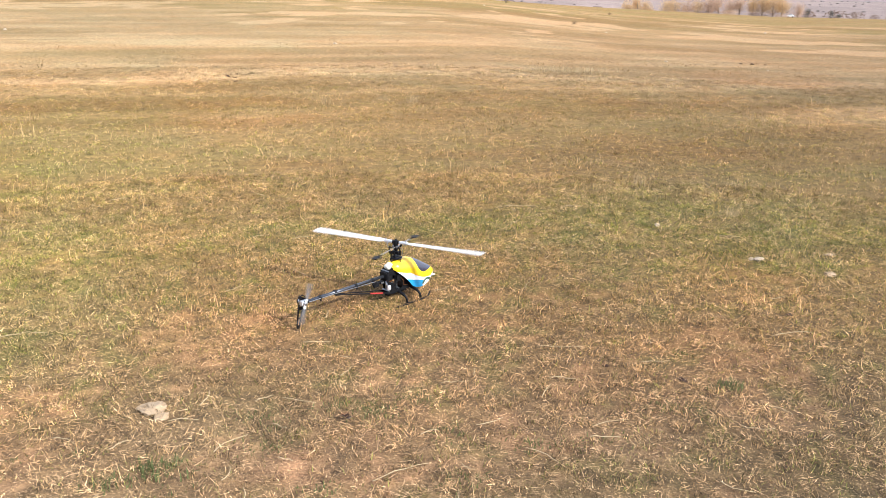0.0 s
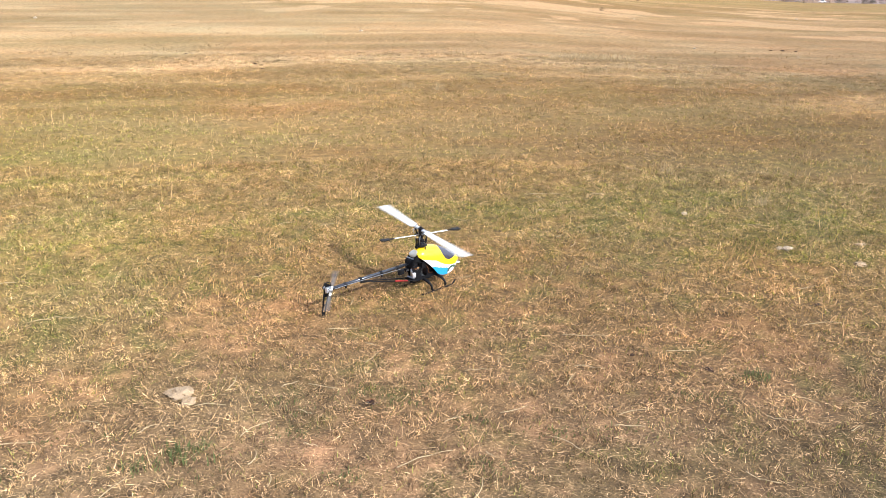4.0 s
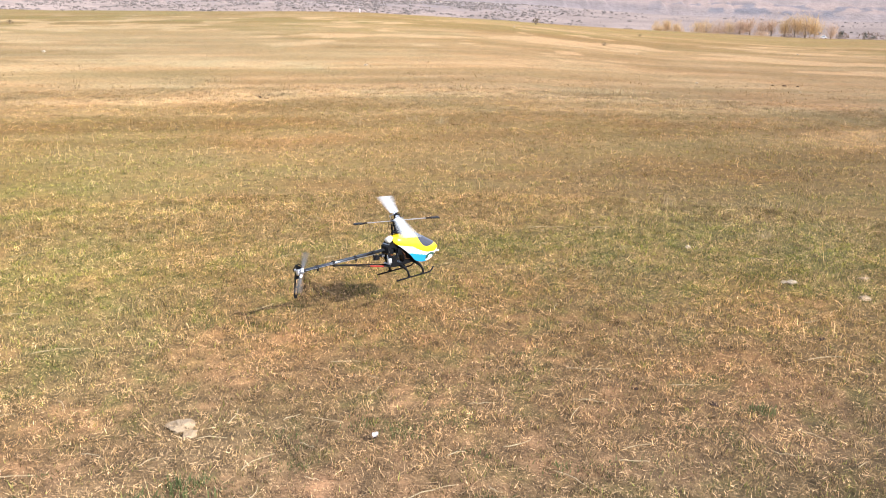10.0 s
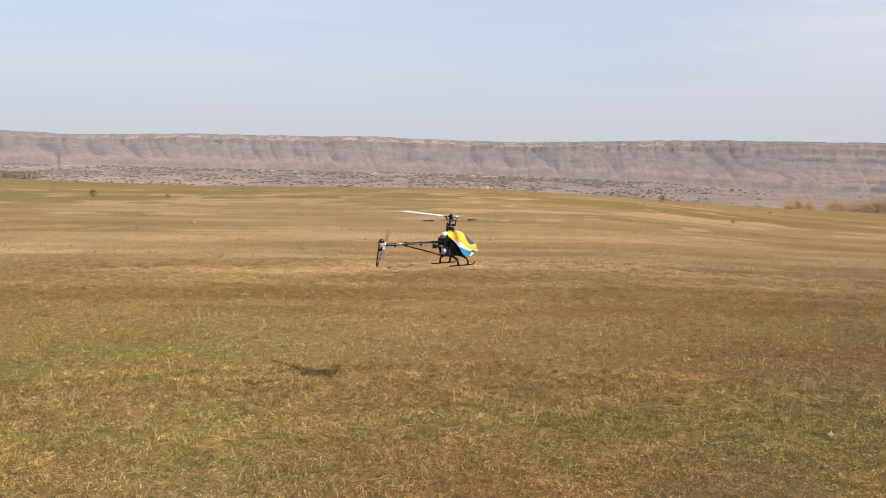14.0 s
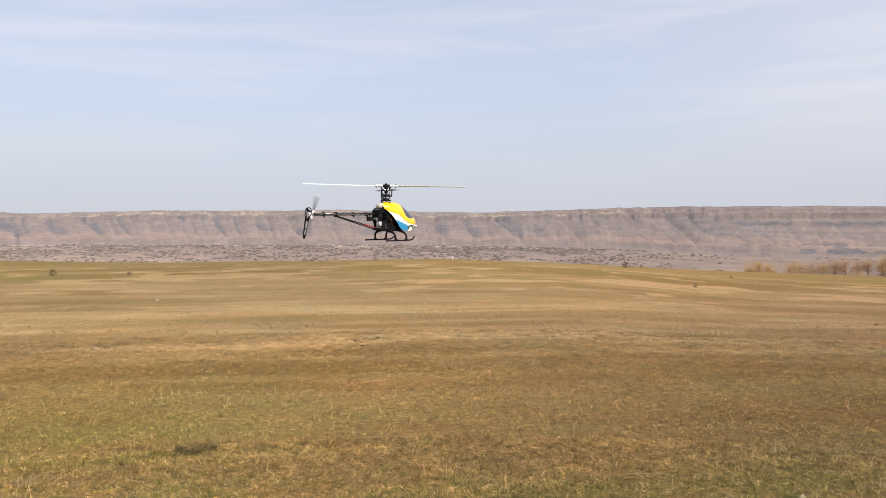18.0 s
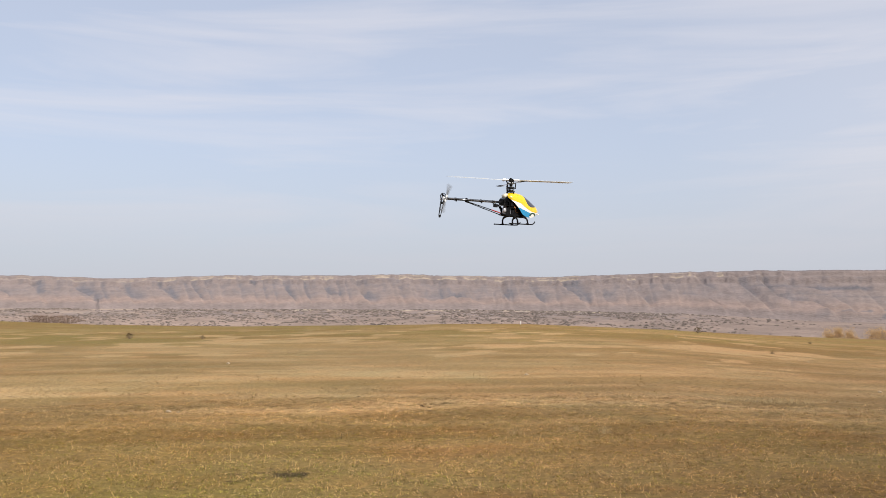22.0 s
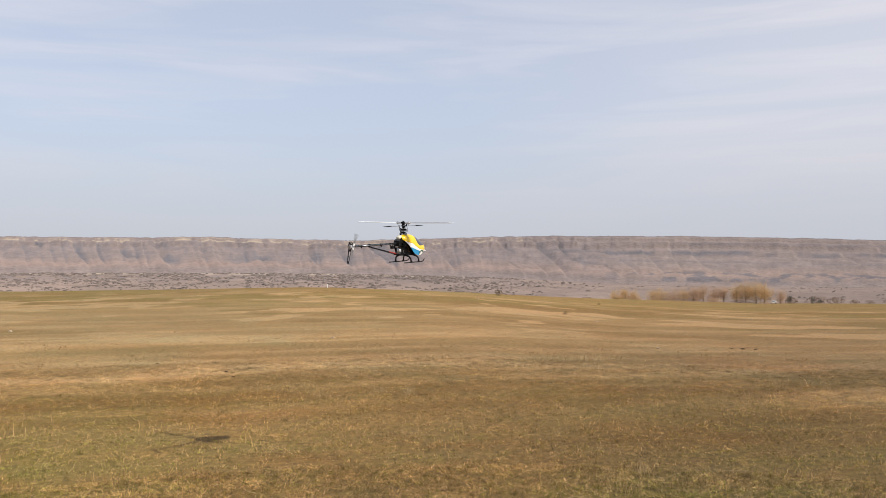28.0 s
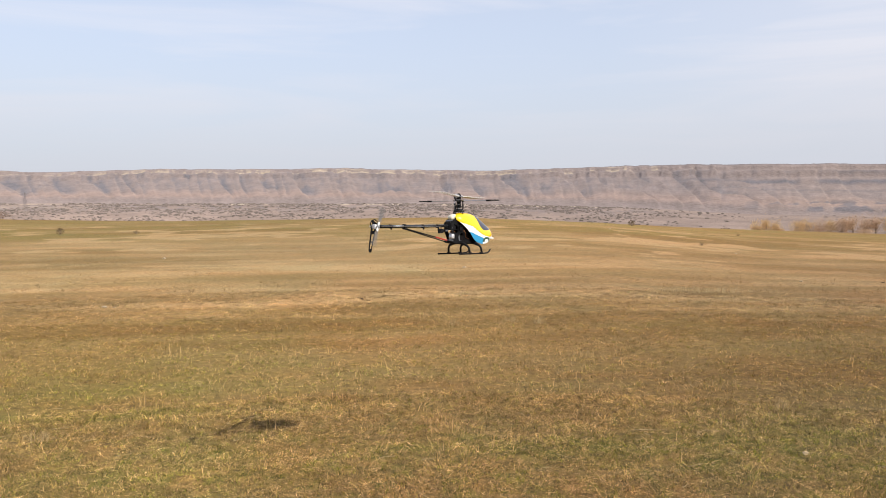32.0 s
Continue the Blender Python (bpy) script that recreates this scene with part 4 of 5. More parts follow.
def tree(az, r, tall, wide, seed, tone, label, leaves=900, kind_="tree"):
    """Tapered trunk, limbs and a ragged crown of small leaf clumps."""
    x, y, z = spot(az, r)
    rng = random.Random(seed)
    base = new(kind_)
    base.location = (x, y, z - 0.1)
    tagged(base, label, "tree", "row of trees beyond the field")
    wood, crown = bmesh.new(), bmesh.new()
    top = Vector((rng.uniform(-0.2, 0.2), rng.uniform(-0.2, 0.2), tall * 0.82))
    tube(wood, [(0, 0, 0), top * 0.35, top * 0.7, top], [0.034 * tall, 0.024 * tall, 0.012 * tall, 0.004 * tall], 7)
    tips = [top]
    limbs = bmesh.new()
    for k in range(11):
        a, h = rng.uniform(0, 6.283), rng.uniform(0.12, 0.75)
        s = top * h
        e = s + Vector((math.cos(a), math.sin(a), rng.uniform(0.35, 1.1))) * wide * rng.uniform(0.28, 0.5)
        tube(limbs, [s, (s + e) / 2 + Vector((0, 0, -0.05 * wide)), e], [0.010 * tall, 0.007 * tall, 0.003 * tall], 5)
        tips += [e, (s + e) / 2, e * 0.8 + s * 0.2]
    for _ in range(leaves):
        c0 = rng.choice(tips)
        c = c0 + Vector((rng.gauss(0, 1) * wide * 0.19, rng.gauss(0, 1) * wide * 0.19, rng.gauss(0, 1) * tall * 0.13))
        c.z = max(c.z, tall * 0.06)
        s = tall * rng.uniform(0.014, 0.034)
        v = [crown.verts.new(c + Vector((rng.uniform(-s, s), rng.uniform(-s, s), rng.uniform(-s, s)))) for _ in range(4)]
        crown.faces.new((v[0], v[1], v[2]))
        crown.faces.new((v[1], v[2], v[3]))
    part("trunk", wood, M_BARK, base)
    part("limbs", limbs, M_BARK, base)
    part("crown", crown, tone, base)
    return base


for k, (t_az, t_h, t_w, t_m) in enumerate(((-16.4, 5.0, 2.6, 0), (-17.0, 5.2, 2.8, 0), (-17.6, 4.6, 2.4, 0), (-18.7, 4.0, 3.0, 0), (-19.3, 4.0, 3.2, 0), (-20.0, 4.2, 3.2, 1), (-20.6, 4.0, 3.0, 0),
                                           (-21.2, 4.4, 3.2, 1), (-21.8, 4.6, 3.2, 1), (-22.4, 4.3, 3.0, 1), (-23.0, 4.2, 2.8, 1), (-23.75, 5.0, 3.2, 0), (-24.3, 4.6, 3.4, 0), (-24.9, 5.6, 4.4, 0), (-25.4, 5.2, 3.6, 0),
                                           (-26.3, 3.6, 2.6, 1))):
    tree(t_az, 296, t_h * 1.3, t_w * 1.25, 300 + k, (M_GOLD, M_RUST)[t_m], ("golden autumn tree beyond the field", "russet half-bare autumn tree beyond the field")[t_m], 2000)
for k, (t_az, t_h, t_w) in enumerate(((-26.75, 3.0, 1.7), (-28.1, 2.6, 1.4), (-28.5, 1.8, 1.6))):
    tree(t_az, 305, t_h, t_w, 400 + k, M_PINE, "small dark evergreen beyond the field", 800, "evergreen_tree")


def lattice_mast(az, r, z, tall, wide, label, steel, top=0.24, t=0.16):
    """A tapering four-legged lattice tower with braces and arms."""
    x, y, _ = spot(az, r)
    base = new("lattice_tower")
    base.matrix_world = pose(x, y, z, 0, 0, 30 + az)
    tagged(base, label, "pylon", "lattice towers")
    for sx in (-1, 1):
        for sy in (-1, 1):
            part("leg", tube_bm([(sx * wide / 2, sy * wide / 2, 0), (sx * wide * top / 2, sy * wide * top / 2, tall)], t, 5), steel, base)
    for k in range(7):
        za, zb = tall * k / 7, tall * (k + 1) / 7
        wa, wb = (wide / 2 * (1 - (1 - top) * q / tall) for q in (za, zb))
        bm = bmesh.new()
        for s in (-1, 1):
            tube(bm, [(-wa, s * wa, za), (wb, s * wb, zb)], t * 0.6, 4)
            tube(bm, [(wa, s * wa, za), (-wb, s * wb, zb)], t * 0.6, 4)
            tube(bm, [(s * wa, -wa, za), (s * wb, wb, zb)], t * 0.6, 4)
        part("brace", bm, steel, base)
    for h in (0.78, 0.92):
        part("cross_arm", tube_bm([(-wide * 0.75, 0, tall * h), (0, 0, tall * (h + 0.03)), (wide * 0.75, 0, tall * h)], t * 0.7, 5), steel, base)
    return base


lattice_mast(-33.55, 322, spot(-33.55, 322)[2], 5.9, 1.0, "small dark lattice tower beyond the field", M_LATTICE, 0.55, 0.06)
for p_az, p_r, p_h in ((38.6, 1211, 26.6), (28.76, 1209, 17.1)):
    px_, py_, _ = spot(p_az, p_r)
    lattice_mast(p_az, p_r, float(far_height(np.array([px_]), np.array([py_]))[0]), p_h, p_h * 0.22, "faint grey power pylon in the valley", M_PYLON)


def farm_building(az, r, wide, deep, tall, label):
    x, y, z = spot(az, r)
    base = new("farm_building")
    base.matrix_world = pose(x, y, z - 0.1, 0, 0, az)
    tagged(base, label, "building", "white farm buildings")
    bm = bmesh.new()
    box(bm, 0, 0, tall / 2, wide, deep, tall)
    part("wall", bm, M_PAINT, base)
    bm = bmesh.new()
    e = 0.15
    v = [bm.verts.new(p) for p in ((-wide / 2 - e, -deep / 2 - e, tall), (wide / 2 + e, -deep / 2 - e, tall), (wide / 2 + e, deep / 2 + e, tall), (-wide / 2 - e, deep / 2 + e, tall), (-wide / 2 - e, 0, tall + deep * 0.22), (wide / 2 + e, 0, tall + deep * 0.22))]
    for f in ((0, 1, 5, 4), (2, 3, 4, 5), (0, 4, 3), (1, 2, 5), (0, 3, 2, 1)):
        bm.faces.new([v[q] for q in f])
    part("roof", bm, M_PAINT, base, "pale sheet roof")
    for k in range(3):
        bm = bmesh.new()
        box(bm, wide * (-0.3 + 0.3 * k), -deep / 2 - 0.02, tall * 0.55, wide * 0.1, 0.06, tall * 0.3)
        part("window", bm, M_GLASS, base)


farm_building(-34.45, 330, 1.5, 1.2, 1.25, "small white farm building with a sheet roof")
farm_building(-34.85, 330, 2.4, 1.0, 0.55, "long low white shed")


def parked_car(az, r):
    x, y, z = spot(az, r)
    base = new("car")
    base.matrix_world = pose(x, y, z, 0, 0, az)
    tagged(base, "white car parked by the distant trees", "car")
    bm = plate_bm([(-1.0, 0.25), (-1.0, 0.6), (-0.6, 0.65), (-0.35, 0.95), (0.4, 0.95), (0.65, 0.65), (1.05, 0.58), (1.05, 0.25)], 1.2, lambda u, v, w: (u, w - 0.6, v))
    part("body", bm, M_PAINT, base)
    for sx in (-0.62, 0.62):
        for sy in (-0.58, 0.58):
            part("wheel", tube_bm([(sx, sy - 0.08, 0.22), (sx, sy + 0.08, 0.22)], 0.22, 12), M_PLASTIC, base)
    for s in (-1, 1):
        bm = bmesh.new()
        box(bm, 0.02, s * 0.61, 0.8, 0.75, 0.02, 0.2)
        part("window", bm, M_GLASS, base)


parked_car(-25.9, 290)

# white marker post on the brow
post = new("marker_post")
post.location = spot(2.25, 113)
tagged(post, "short white painted marker post on the brow", "post")
part("shaft", tube_bm([(0, 0, -0.1), (0, 0, 0.34)], [0.05, 0.045], 10), M_PAINT, post)
part("cap", tube_bm([(0, 0, 0.34), (0, 0, 0.40), (0, 0, 0.43)], [0.06, 0.06, 0.02], 10), M_PAINT, post)


def cow(az, r, turn, tall, hide, belly, label):
    """A grazing cow, head down: deep barrel, short legs, an underside whose colour holds its shade."""
    x, y, z = spot(az, r)
    base = new("cow")
    base.matrix_world = pose(x, y, z, 0, 0, turn)
    base.scale = (tall, tall, tall)
    tagged(base, label, "cow", "grazing cattle")
    bm = bmesh.new()
    tube(bm, [(-0.80, 0, 0.84), (-0.74, 0, 0.80), (-0.50, 0, 0.76), (0.0, 0, 0.72), (0.40, 0, 0.75), (0.62, 0, 0.80), (0.70, 0, 0.80)], [0.06, 0.23, 0.29, 0.32, 0.30, 0.22, 0.08], 16)
    for v in bm.verts:
        v.co.y *= 0.92
    part("body", bm, hide, base)
    bm = lump_bm(0.72, 0.305, 0.30, 3, 0.10)
    part("underside", bm, belly, base, "dark underside with its shade in the colour").location = (-0.03, 0, 0.58)
    part("neck", tube_bm([(0.55, 0, 0.84), (0.80, 0, 0.64), (0.97, 0, 0.38)], [0.21, 0.17, 0.11], 10), hide, base)
    part("dewlap", plate_bm([(0.62, 0.60), (0.72, 0.46), (0.88, 0.32), (0.92, 0.40), (0.74, 0.64)], 0.06, lambda u, v, w: (u, w - 0.03, v)), belly, base)
    head = part("head", tube_bm([(0.93, 0, 0.47), (0.99, 0, 0.30), (1.04, 0, 0.13), (1.04, 0, 0.06)], [0.11, 0.125, 0.085, 0.06], 10), belly, base)
    for s in (-1, 1):
        part("ear", tube_bm([(0.93, s * 0.08, 0.44), (0.92, s * 0.22, 0.43)], [0.05, 0.015], 6), hide, head)
        part("horn", tube_bm([(0.91, s * 0.05, 0.48), (0.90, s * 0.13, 0.55)], [0.025, 0.008], 6), M_COWPALE, head)
        for lx in (-0.56, 0.48):
            leg = part("leg", tube_bm([(lx, s * 0.16, 0.60), (lx - 0.03, s * 0.16, 0.32), (lx, s * 0.16, 0.05)], [0.14, 0.075, 0.06], 8), belly, base)
            part("hoof", tube_bm([(lx, s * 0.16, 0.06), (lx + 0.02, s * 0.16, 0.0)], [0.062, 0.075], 8), M_COWDARK, leg)
    part("tail", tube_bm([(-0.78, 0, 0.90), (-0.86, 0, 0.62), (-0.84, 0, 0.28)], [0.03, 0.02, 0.04], 6), belly, base)
    return base


# brown hide darkened to include the shade under the barrel
M_COWSHADE = material("shade_darkened_hide", (0.085, 0.04, 0.022), 0.8, vary=0.2, scale=6)
cow(35.83, 75, -25, 0.95, M_COW, M_COWSHADE, "russet cow with a shade-darkened belly grazing on the field")
cow(42.75, 150, 10, 1.1, M_COWDARK, M_COWDARK, "black cow grazing near the field's brow")


# worn wheel tracks
def wheel_track(pts, wide):
    bm = bmesh.new()
    rows = []
    for k in range(40):
        u = k / 39 * (len(pts) - 1)
        i = min(int(u), len(pts) - 2)
        f = u - i
        az, r = (pts[i][q] * (1 - f) + pts[i + 1][q] * f for q in (0, 1))
        rows.append((az, r))
    prev = None
    for k, (az, r) in enumerate(rows):
        x, y, _ = spot(az, r)
        x2, y2, _ = spot(*rows[min(k + 1, 39)]) if k < 39 else spot(az, r)
        d = Vector((x2 - x, y2 - y, 0))
        d = d.normalized() if d.length > 1e-6 else last
        last = d
        n = Vector((-d.y, d.x, 0)) * wide / 2 * min(1, 0.15 + k / 9) * (0.85 + 0.3 * noise.noise(Vector((k * 0.6, wide, 0))))
        row = [bm.verts.new((x + n.x * s, y + n.y * s, ground_z(x + n.x * s, y + n.y * s) + (0.02 if abs(s) < 0.9 else -0.03))) for s in (-1, -0.6, 0, 0.6, 1)]
        if prev:
            for q in range(4):
                bm.faces.new((prev[q], prev[q + 1], row[q + 1], row[q]))
        prev = row
    return bm


M_DIRT = material("worn_dirt", (0.31, 0.215, 0.11), 0.95, vary=0.4, scale=3, bump=0.01)
for tr_pts in (((-32.33, 40.4), (-32.68, 49.6), (-33.11, 59.2), (-33.88, 71.3), (-35.15, 83), (-40, 96)), ((-33.48, 40.2), (-33.77, 48.1), (-34.19, 56.4), (-35.15, 64.7), (-40, 72))):
    tagged(link("dirt_track", wheel_track(tr_pts, 0.48), M_DIRT), "worn pale wheel rut across the grass", "track", kind="structure")


# ---- the butterfly on the turf ----
M_WINGTOP = material("dark_wing_scales", (0.022, 0.010, 0.006), 0.95, vary=0.4, scale=300)
M_WINGEDGE = material("russet_wing_margin", (0.16, 0.06, 0.02), 0.7, vary=0.3, scale=300)
M_WINGUNDER = material("pale_wing_underside", (0.74, 0.73, 0.70), 0.6, vary=0.12, scale=300, through_light=0.2)
BUTTERFLY = pose(-0.086, 2.99, ground_z(-0.086, 2.99) + 0.018, 0, 0, 222)
butterfly = new("butterfly")
butterfly.matrix_world = BUTTERFLY
tagged(butterfly, "dark brown butterfly with pale undersides resting on dry grass", "butterfly")
part("body", tube_bm([(-0.012, 0, 0), (-0.006, 0, 0.001), (0.002, 0, 0.001), (0.006, 0, 0.001), (0.009, 0, 0.001), (0.011, 0, 0.001)], [0.0008, 0.0017, 0.0018, 0.0022, 0.0014, 0.0008], 8), M_WINGTOP, butterfly, "", True)
for s in (-1, 1):
    part("antenna", tube_bm([(0.010, s * 0.0006, 0.002), (0.017, s * 0.004, 0.006), (0.020, s * 0.006, 0.008)], [0.0003, 0.0003, 0.0006], 5), M_WINGTOP, butterfly)
    for x in (-0.002, 0.002, 0.006):
        part("leg", tube_bm([(x, s * 0.001, 0), (x, s * 0.005, 0.001), (x, s * 0.007, -0.010)], 0.0003, 4), M_WINGTOP, butterfly)
wing_out = [(0.007, 0.001), (0.013, 0.010), (0.017, 0.020), (0.016, 0.026), (0.010, 0.025), (0.004, 0.022), (0.001, 0.020), (-0.006, 0.022), (-0.013, 0.019), (-0.016, 0.013), (-0.013, 0.006), (-0.004, 0.001)]
wings = []
for s in (-1, 1):
    wing = part("wing", plate_bm(wing_out, 0.0003, lambda u, v, w, s=s: (u, s * v, 0.0003 + w)), M_WINGTOP, butterfly, "dark brown wing")
    part("wing_underside", plate_bm(wing_out, 0.0002, lambda u, v, w, s=s: (u * 0.99, s * v * 0.99, -w)), M_WINGUNDER, wing, "pale grey-white wing underside")
    rim = [wing_out[k] for k in (2, 3, 4, 5, 6, 7, 8, 9)]
    inner = [(u * 0.86, v * 0.86) for u, v in rim]
    part("wing_margin", plate_bm(rim + inner[::-1], 0.0003, lambda u, v, w, s=s: (u, s * v, 0.0007 + w)), M_WINGEDGE, wing, "russet wing margin")
    wings.append((s, wing))

# ---- the model helicopter ----
M_GRIP = material("polished_alloy", (0.72, 0.72, 0.74), 0.35, 0.6, vary=0.1, scale=90)
for m_ in (M_CARBON, M_PLASTIC):
    m_.node_tree.nodes["Principled BSDF"].inputs["Specular IOR Level"].default_value = 0.12
M_TAILBLADE = material("grey_plastic", (0.13, 0.13, 0.135), 0.4, vary=0.1, scale=60)
heli = new("model_helicopter")
tagged(heli, "model helicopter with yellow, white and blue canopy and white blades", "helicopter")


def canopy_point(u, v):
    """A point of the canopy's shell: u from tail end to nose, v from one lower edge over the top to the other."""
    tops = ((-0.054, 0.202), (-0.022, 0.217), (0.032, 0.220), (0.086, 0.212), (0.135, 0.191), (0.187, 0.160), (0.232, 0.131), (0.257, 0.106))
    lows = ((-0.050, 0.182), (-0.026, 0.161), (0.004, 0.135), (0.036, 0.102), (0.071, 0.066), (0.130, 0.048), (0.194, 0.056), (0.250, 0.086))
    half = (0.030, 0.047, 0.055, 0.057, 0.055, 0.048, 0.035, 0.012)
    f = u * 7
    i = min(int(f), 6)
    f -= i

    def glide(a):
        p = [a[max(i - 1, 0)], a[i], a[i + 1], a[min(i + 2, 7)]]
        return 0.5 * ((2 * p[1]) + (p[2] - p[0]) * f + (2 * p[0] - 5 * p[1] + 4 * p[2] - p[3]) * f * f + (3 * p[1] - p[0] - 3 * p[2] + p[3]) * f ** 3)
    tx, tz, lx, lz = (glide([q[k] for q in s]) for s in (tops, lows) for k in (0, 1))
    w = glide(list(half))
    a = math.pi * v
    rise = math.sin(a) ** 0.75
    y = -w * math.copysign(abs(math.cos(a)) ** 0.8, math.cos(a)) * (1 + 0.10 * math.sin(a) * (1 - math.sin(a)))
    return Vector((lx + (tx - lx) * rise, y, lz + (tz - lz) * rise))


def canopy_paint(p, u, v):
    """Which paint lies where: stripes that follow the shell's lower edge, by the share of its height."""
    f = math.sin(math.pi * v) ** 0.75
    edge = float(np.interp(u, (0, 0.10, 0.22, 0.42, 0.60, 0.80, 1.0), (0.0, 0.05, 0.20, 0.40, 0.45, 0.44, 0.40)))
    flash = float(np.interp(u, (0.36, 0.46, 0.56, 0.68, 0.78, 0.84), (0.0, 0.14, 0.25, 0.30, 0.22, 0.0)))
    if 0.44 < u < 0.86 and abs(v - 0.5) < 0.32 * math.sin(math.pi * (u - 0.44) / 0.42) ** 0.45:
        return "window"
    if f > edge:
        return "yellow"
    if f > edge - 0.03:
        return "amber"
    q = math.hypot(p.x - 0.178, (p.z - 0.062) * 1.7)
    if q < 0.040:
        return "green" if q > 0.021 and p.z > 0.056 else "white"
    if f < flash:
        return "blue"
    return "white"


paints = {"yellow": M_YELLOW, "amber": M_ORANGE, "white": M_WHITE, "blue": M_BLUE, "window": M_TINT, "green": M_GREEN}
meshes = {k: bmesh.new() for k in paints}
NU, NV = 210, 150
shell = [[canopy_point(iu / NU, iv / NV) for iv in range(NV + 1)] for iu in range(NU + 1)]
for iu in range(NU):
    for iv in range(NV):
        quad = [shell[iu + a][iv + b] for a, b in ((0, 0), (1, 0), (1, 1), (0, 1))]
        mid = sum(quad, Vector()) / 4
        b = meshes[canopy_paint(mid, (iu + 0.5) / NU, (iv + 0.5) / NV)]
        b.faces.new([b.verts.new(q) for q in quad])
canopy = None
for k in ("yellow", "amber", "white", "blue", "window", "green"):
    bmesh.ops.remove_doubles(meshes[k], verts=meshes[k].verts, dist=0.0001)
    if k == "yellow":
        canopy = part("canopy", meshes[k], paints[k], heli, "glossy yellow canopy shell", True)
    else:
        part({"amber": "amber_line", "white": "white_stripe", "blue": "blue_flash", "window": "window", "green": "green_curl"}[k], meshes[k], paints[k], canopy,
             {"window": "dark tinted window", "blue": "blue painted flash", "white": "white painted stripe"}.get(k, ""), True)
bm = bmesh.new()
tube(bm, [(0.236, -0.016, 0.080), (0.258, -0.017, 0.076)], [0.007, 0.004], 8)
part("nose_knob", bm, M_WHITE, heli)

# side frames, trays and works
outline = [(-0.066, 0.056), (-0.070, 0.086), (-0.088, 0.118), (-0.088, 0.165), (-0.066, 0.184), (-0.040, 0.186), (-0.020, 0.200), (0.030, 0.196), (0.060, 0.165), (0.120, 0.125), (0.150, 0.100), (0.150, 0.072), (0.100, 0.055), (-0.060, 0.052)]
holes = [[(-0.078, 0.124), (-0.078, 0.150), (-0.068, 0.160), (-0.040, 0.150), (-0.036, 0.118), (-0.050, 0.108)], ring(-0.015, 0.165, 0.010), ring(0.028, 0.145, 0.010), [(-0.030, 0.066), (-0.034, 0.092), (-0.010, 0.112), (0.008, 0.104), (0.012, 0.070)], ring(0.035, 0.095, 0.011), ring(0.085, 0.100, 0.010), ring(0.128, 0.088, 0.010)]
for s in (-1, 1):
    part("side_frame", plate_bm(outline, 0.002, lambda u, v, w, s=s: (u, s * (0.026 + w), v), holes), M_CARBON, heli)
for z, x0, x1 in ((0.058, -0.085, 0.15), (0.128, -0.08, 0.05), (0.178, -0.07, 0.035)):
    bm = bmesh.new()
    box(bm, (x0 + x1) / 2, 0, z, x1 - x0, 0.051, 0.004, 0.001)
    part("tray", bm, M_PLASTIC, heli)
for x, z in ((-0.075, 0.07), (-0.075, 0.175), (0.02, 0.19), (0.09, 0.115), (0.14, 0.08), (0.0, 0.065)):
    part("spacer", tube_bm([(x, -0.026, z), (x, 0.026, z)], 0.004, 8), M_ALU, heli)
bm = bmesh.new()
box(bm, 0.085, 0, 0.082, 0.125, 0.042, 0.038, 0.004)
battery = part("battery", bm, M_BATT, heli, "dark brown shrink-wrapped battery pack")
bm = bmesh.new()
box(bm, 0.075, 0, 0.082, 0.018, 0.044, 0.041, 0.001)
part("battery_strap", bm, M_PLASTIC, battery)
motor = part("motor", tube_bm([(-0.052, 0, 0.066), (-0.052, 0, 0.07), (-0.052, 0, 0.108), (-0.052, 0, 0.112)], [0.017, 0.0205, 0.0205, 0.016], 20), M_STEEL, heli, "silver brushless motor", True)
part("winding", tube_bm([(-0.052, 0, 0.112), (-0.052, 0, 0.12)], 0.015, 16), M_COPPER, motor)
part("pinion", tube_bm([(-0.052, 0, 0.12), (-0.052, 0, 0.142)], 0.006, 10), M_STEEL, motor)
teeth = [((0.043 if k % 2 else 0.040) * math.cos(2 * math.pi * k / 96), (0.043 if k % 2 else 0.040) * math.sin(2 * math.pi * k / 96)) for k in range(96)]
part("main_gear", plate_bm(teeth, 0.008, lambda u, v, w: (u, v, 0.140 + w), [ring(0.022 * math.cos(a), 0.022 * math.sin(a), 0.009, 8) for a in (0.5, 2.07, 3.64, 5.2)]), M_PLASTIC, heli)
bm = bmesh.new()
box(bm, -0.058, -0.004, 0.197, 0.040, 0.036, 0.026, 0.011, Matrix.Rotation(radians(-24), 4, "Y"))
part("gyro_cover", bm, M_CREAM, heli, "cream rounded gyro cover", True)
bm = bmesh.new()
box(bm, -0.082, -0.032, 0.092, 0.021, 0.012, 0.027, 0.005)
part("speed_controller", bm, M_GRIP, heli, "silver finned speed controller", True)
for x, y, z, sx in ((0.010, -0.034, 0.165, 0.030), (-0.020, -0.034, 0.135, 0.026), (0.050, 0.034, 0.150, 0.030), (-0.055, 0.033, 0.150, 0.028)):
    bm = bmesh.new()
    box(bm, x, y, z, sx, 0.013, 0.026, 0.002)
    servo = part("servo", bm, M_PLASTIC, heli)
    part("servo_arm", tube_bm([(x, y + math.copysign(0.008, y), z + 0.01), (x - 0.014, y + math.copysign(0.010, y), z + 0.016)], 0.0025, 6), M_PLASTIC, servo)
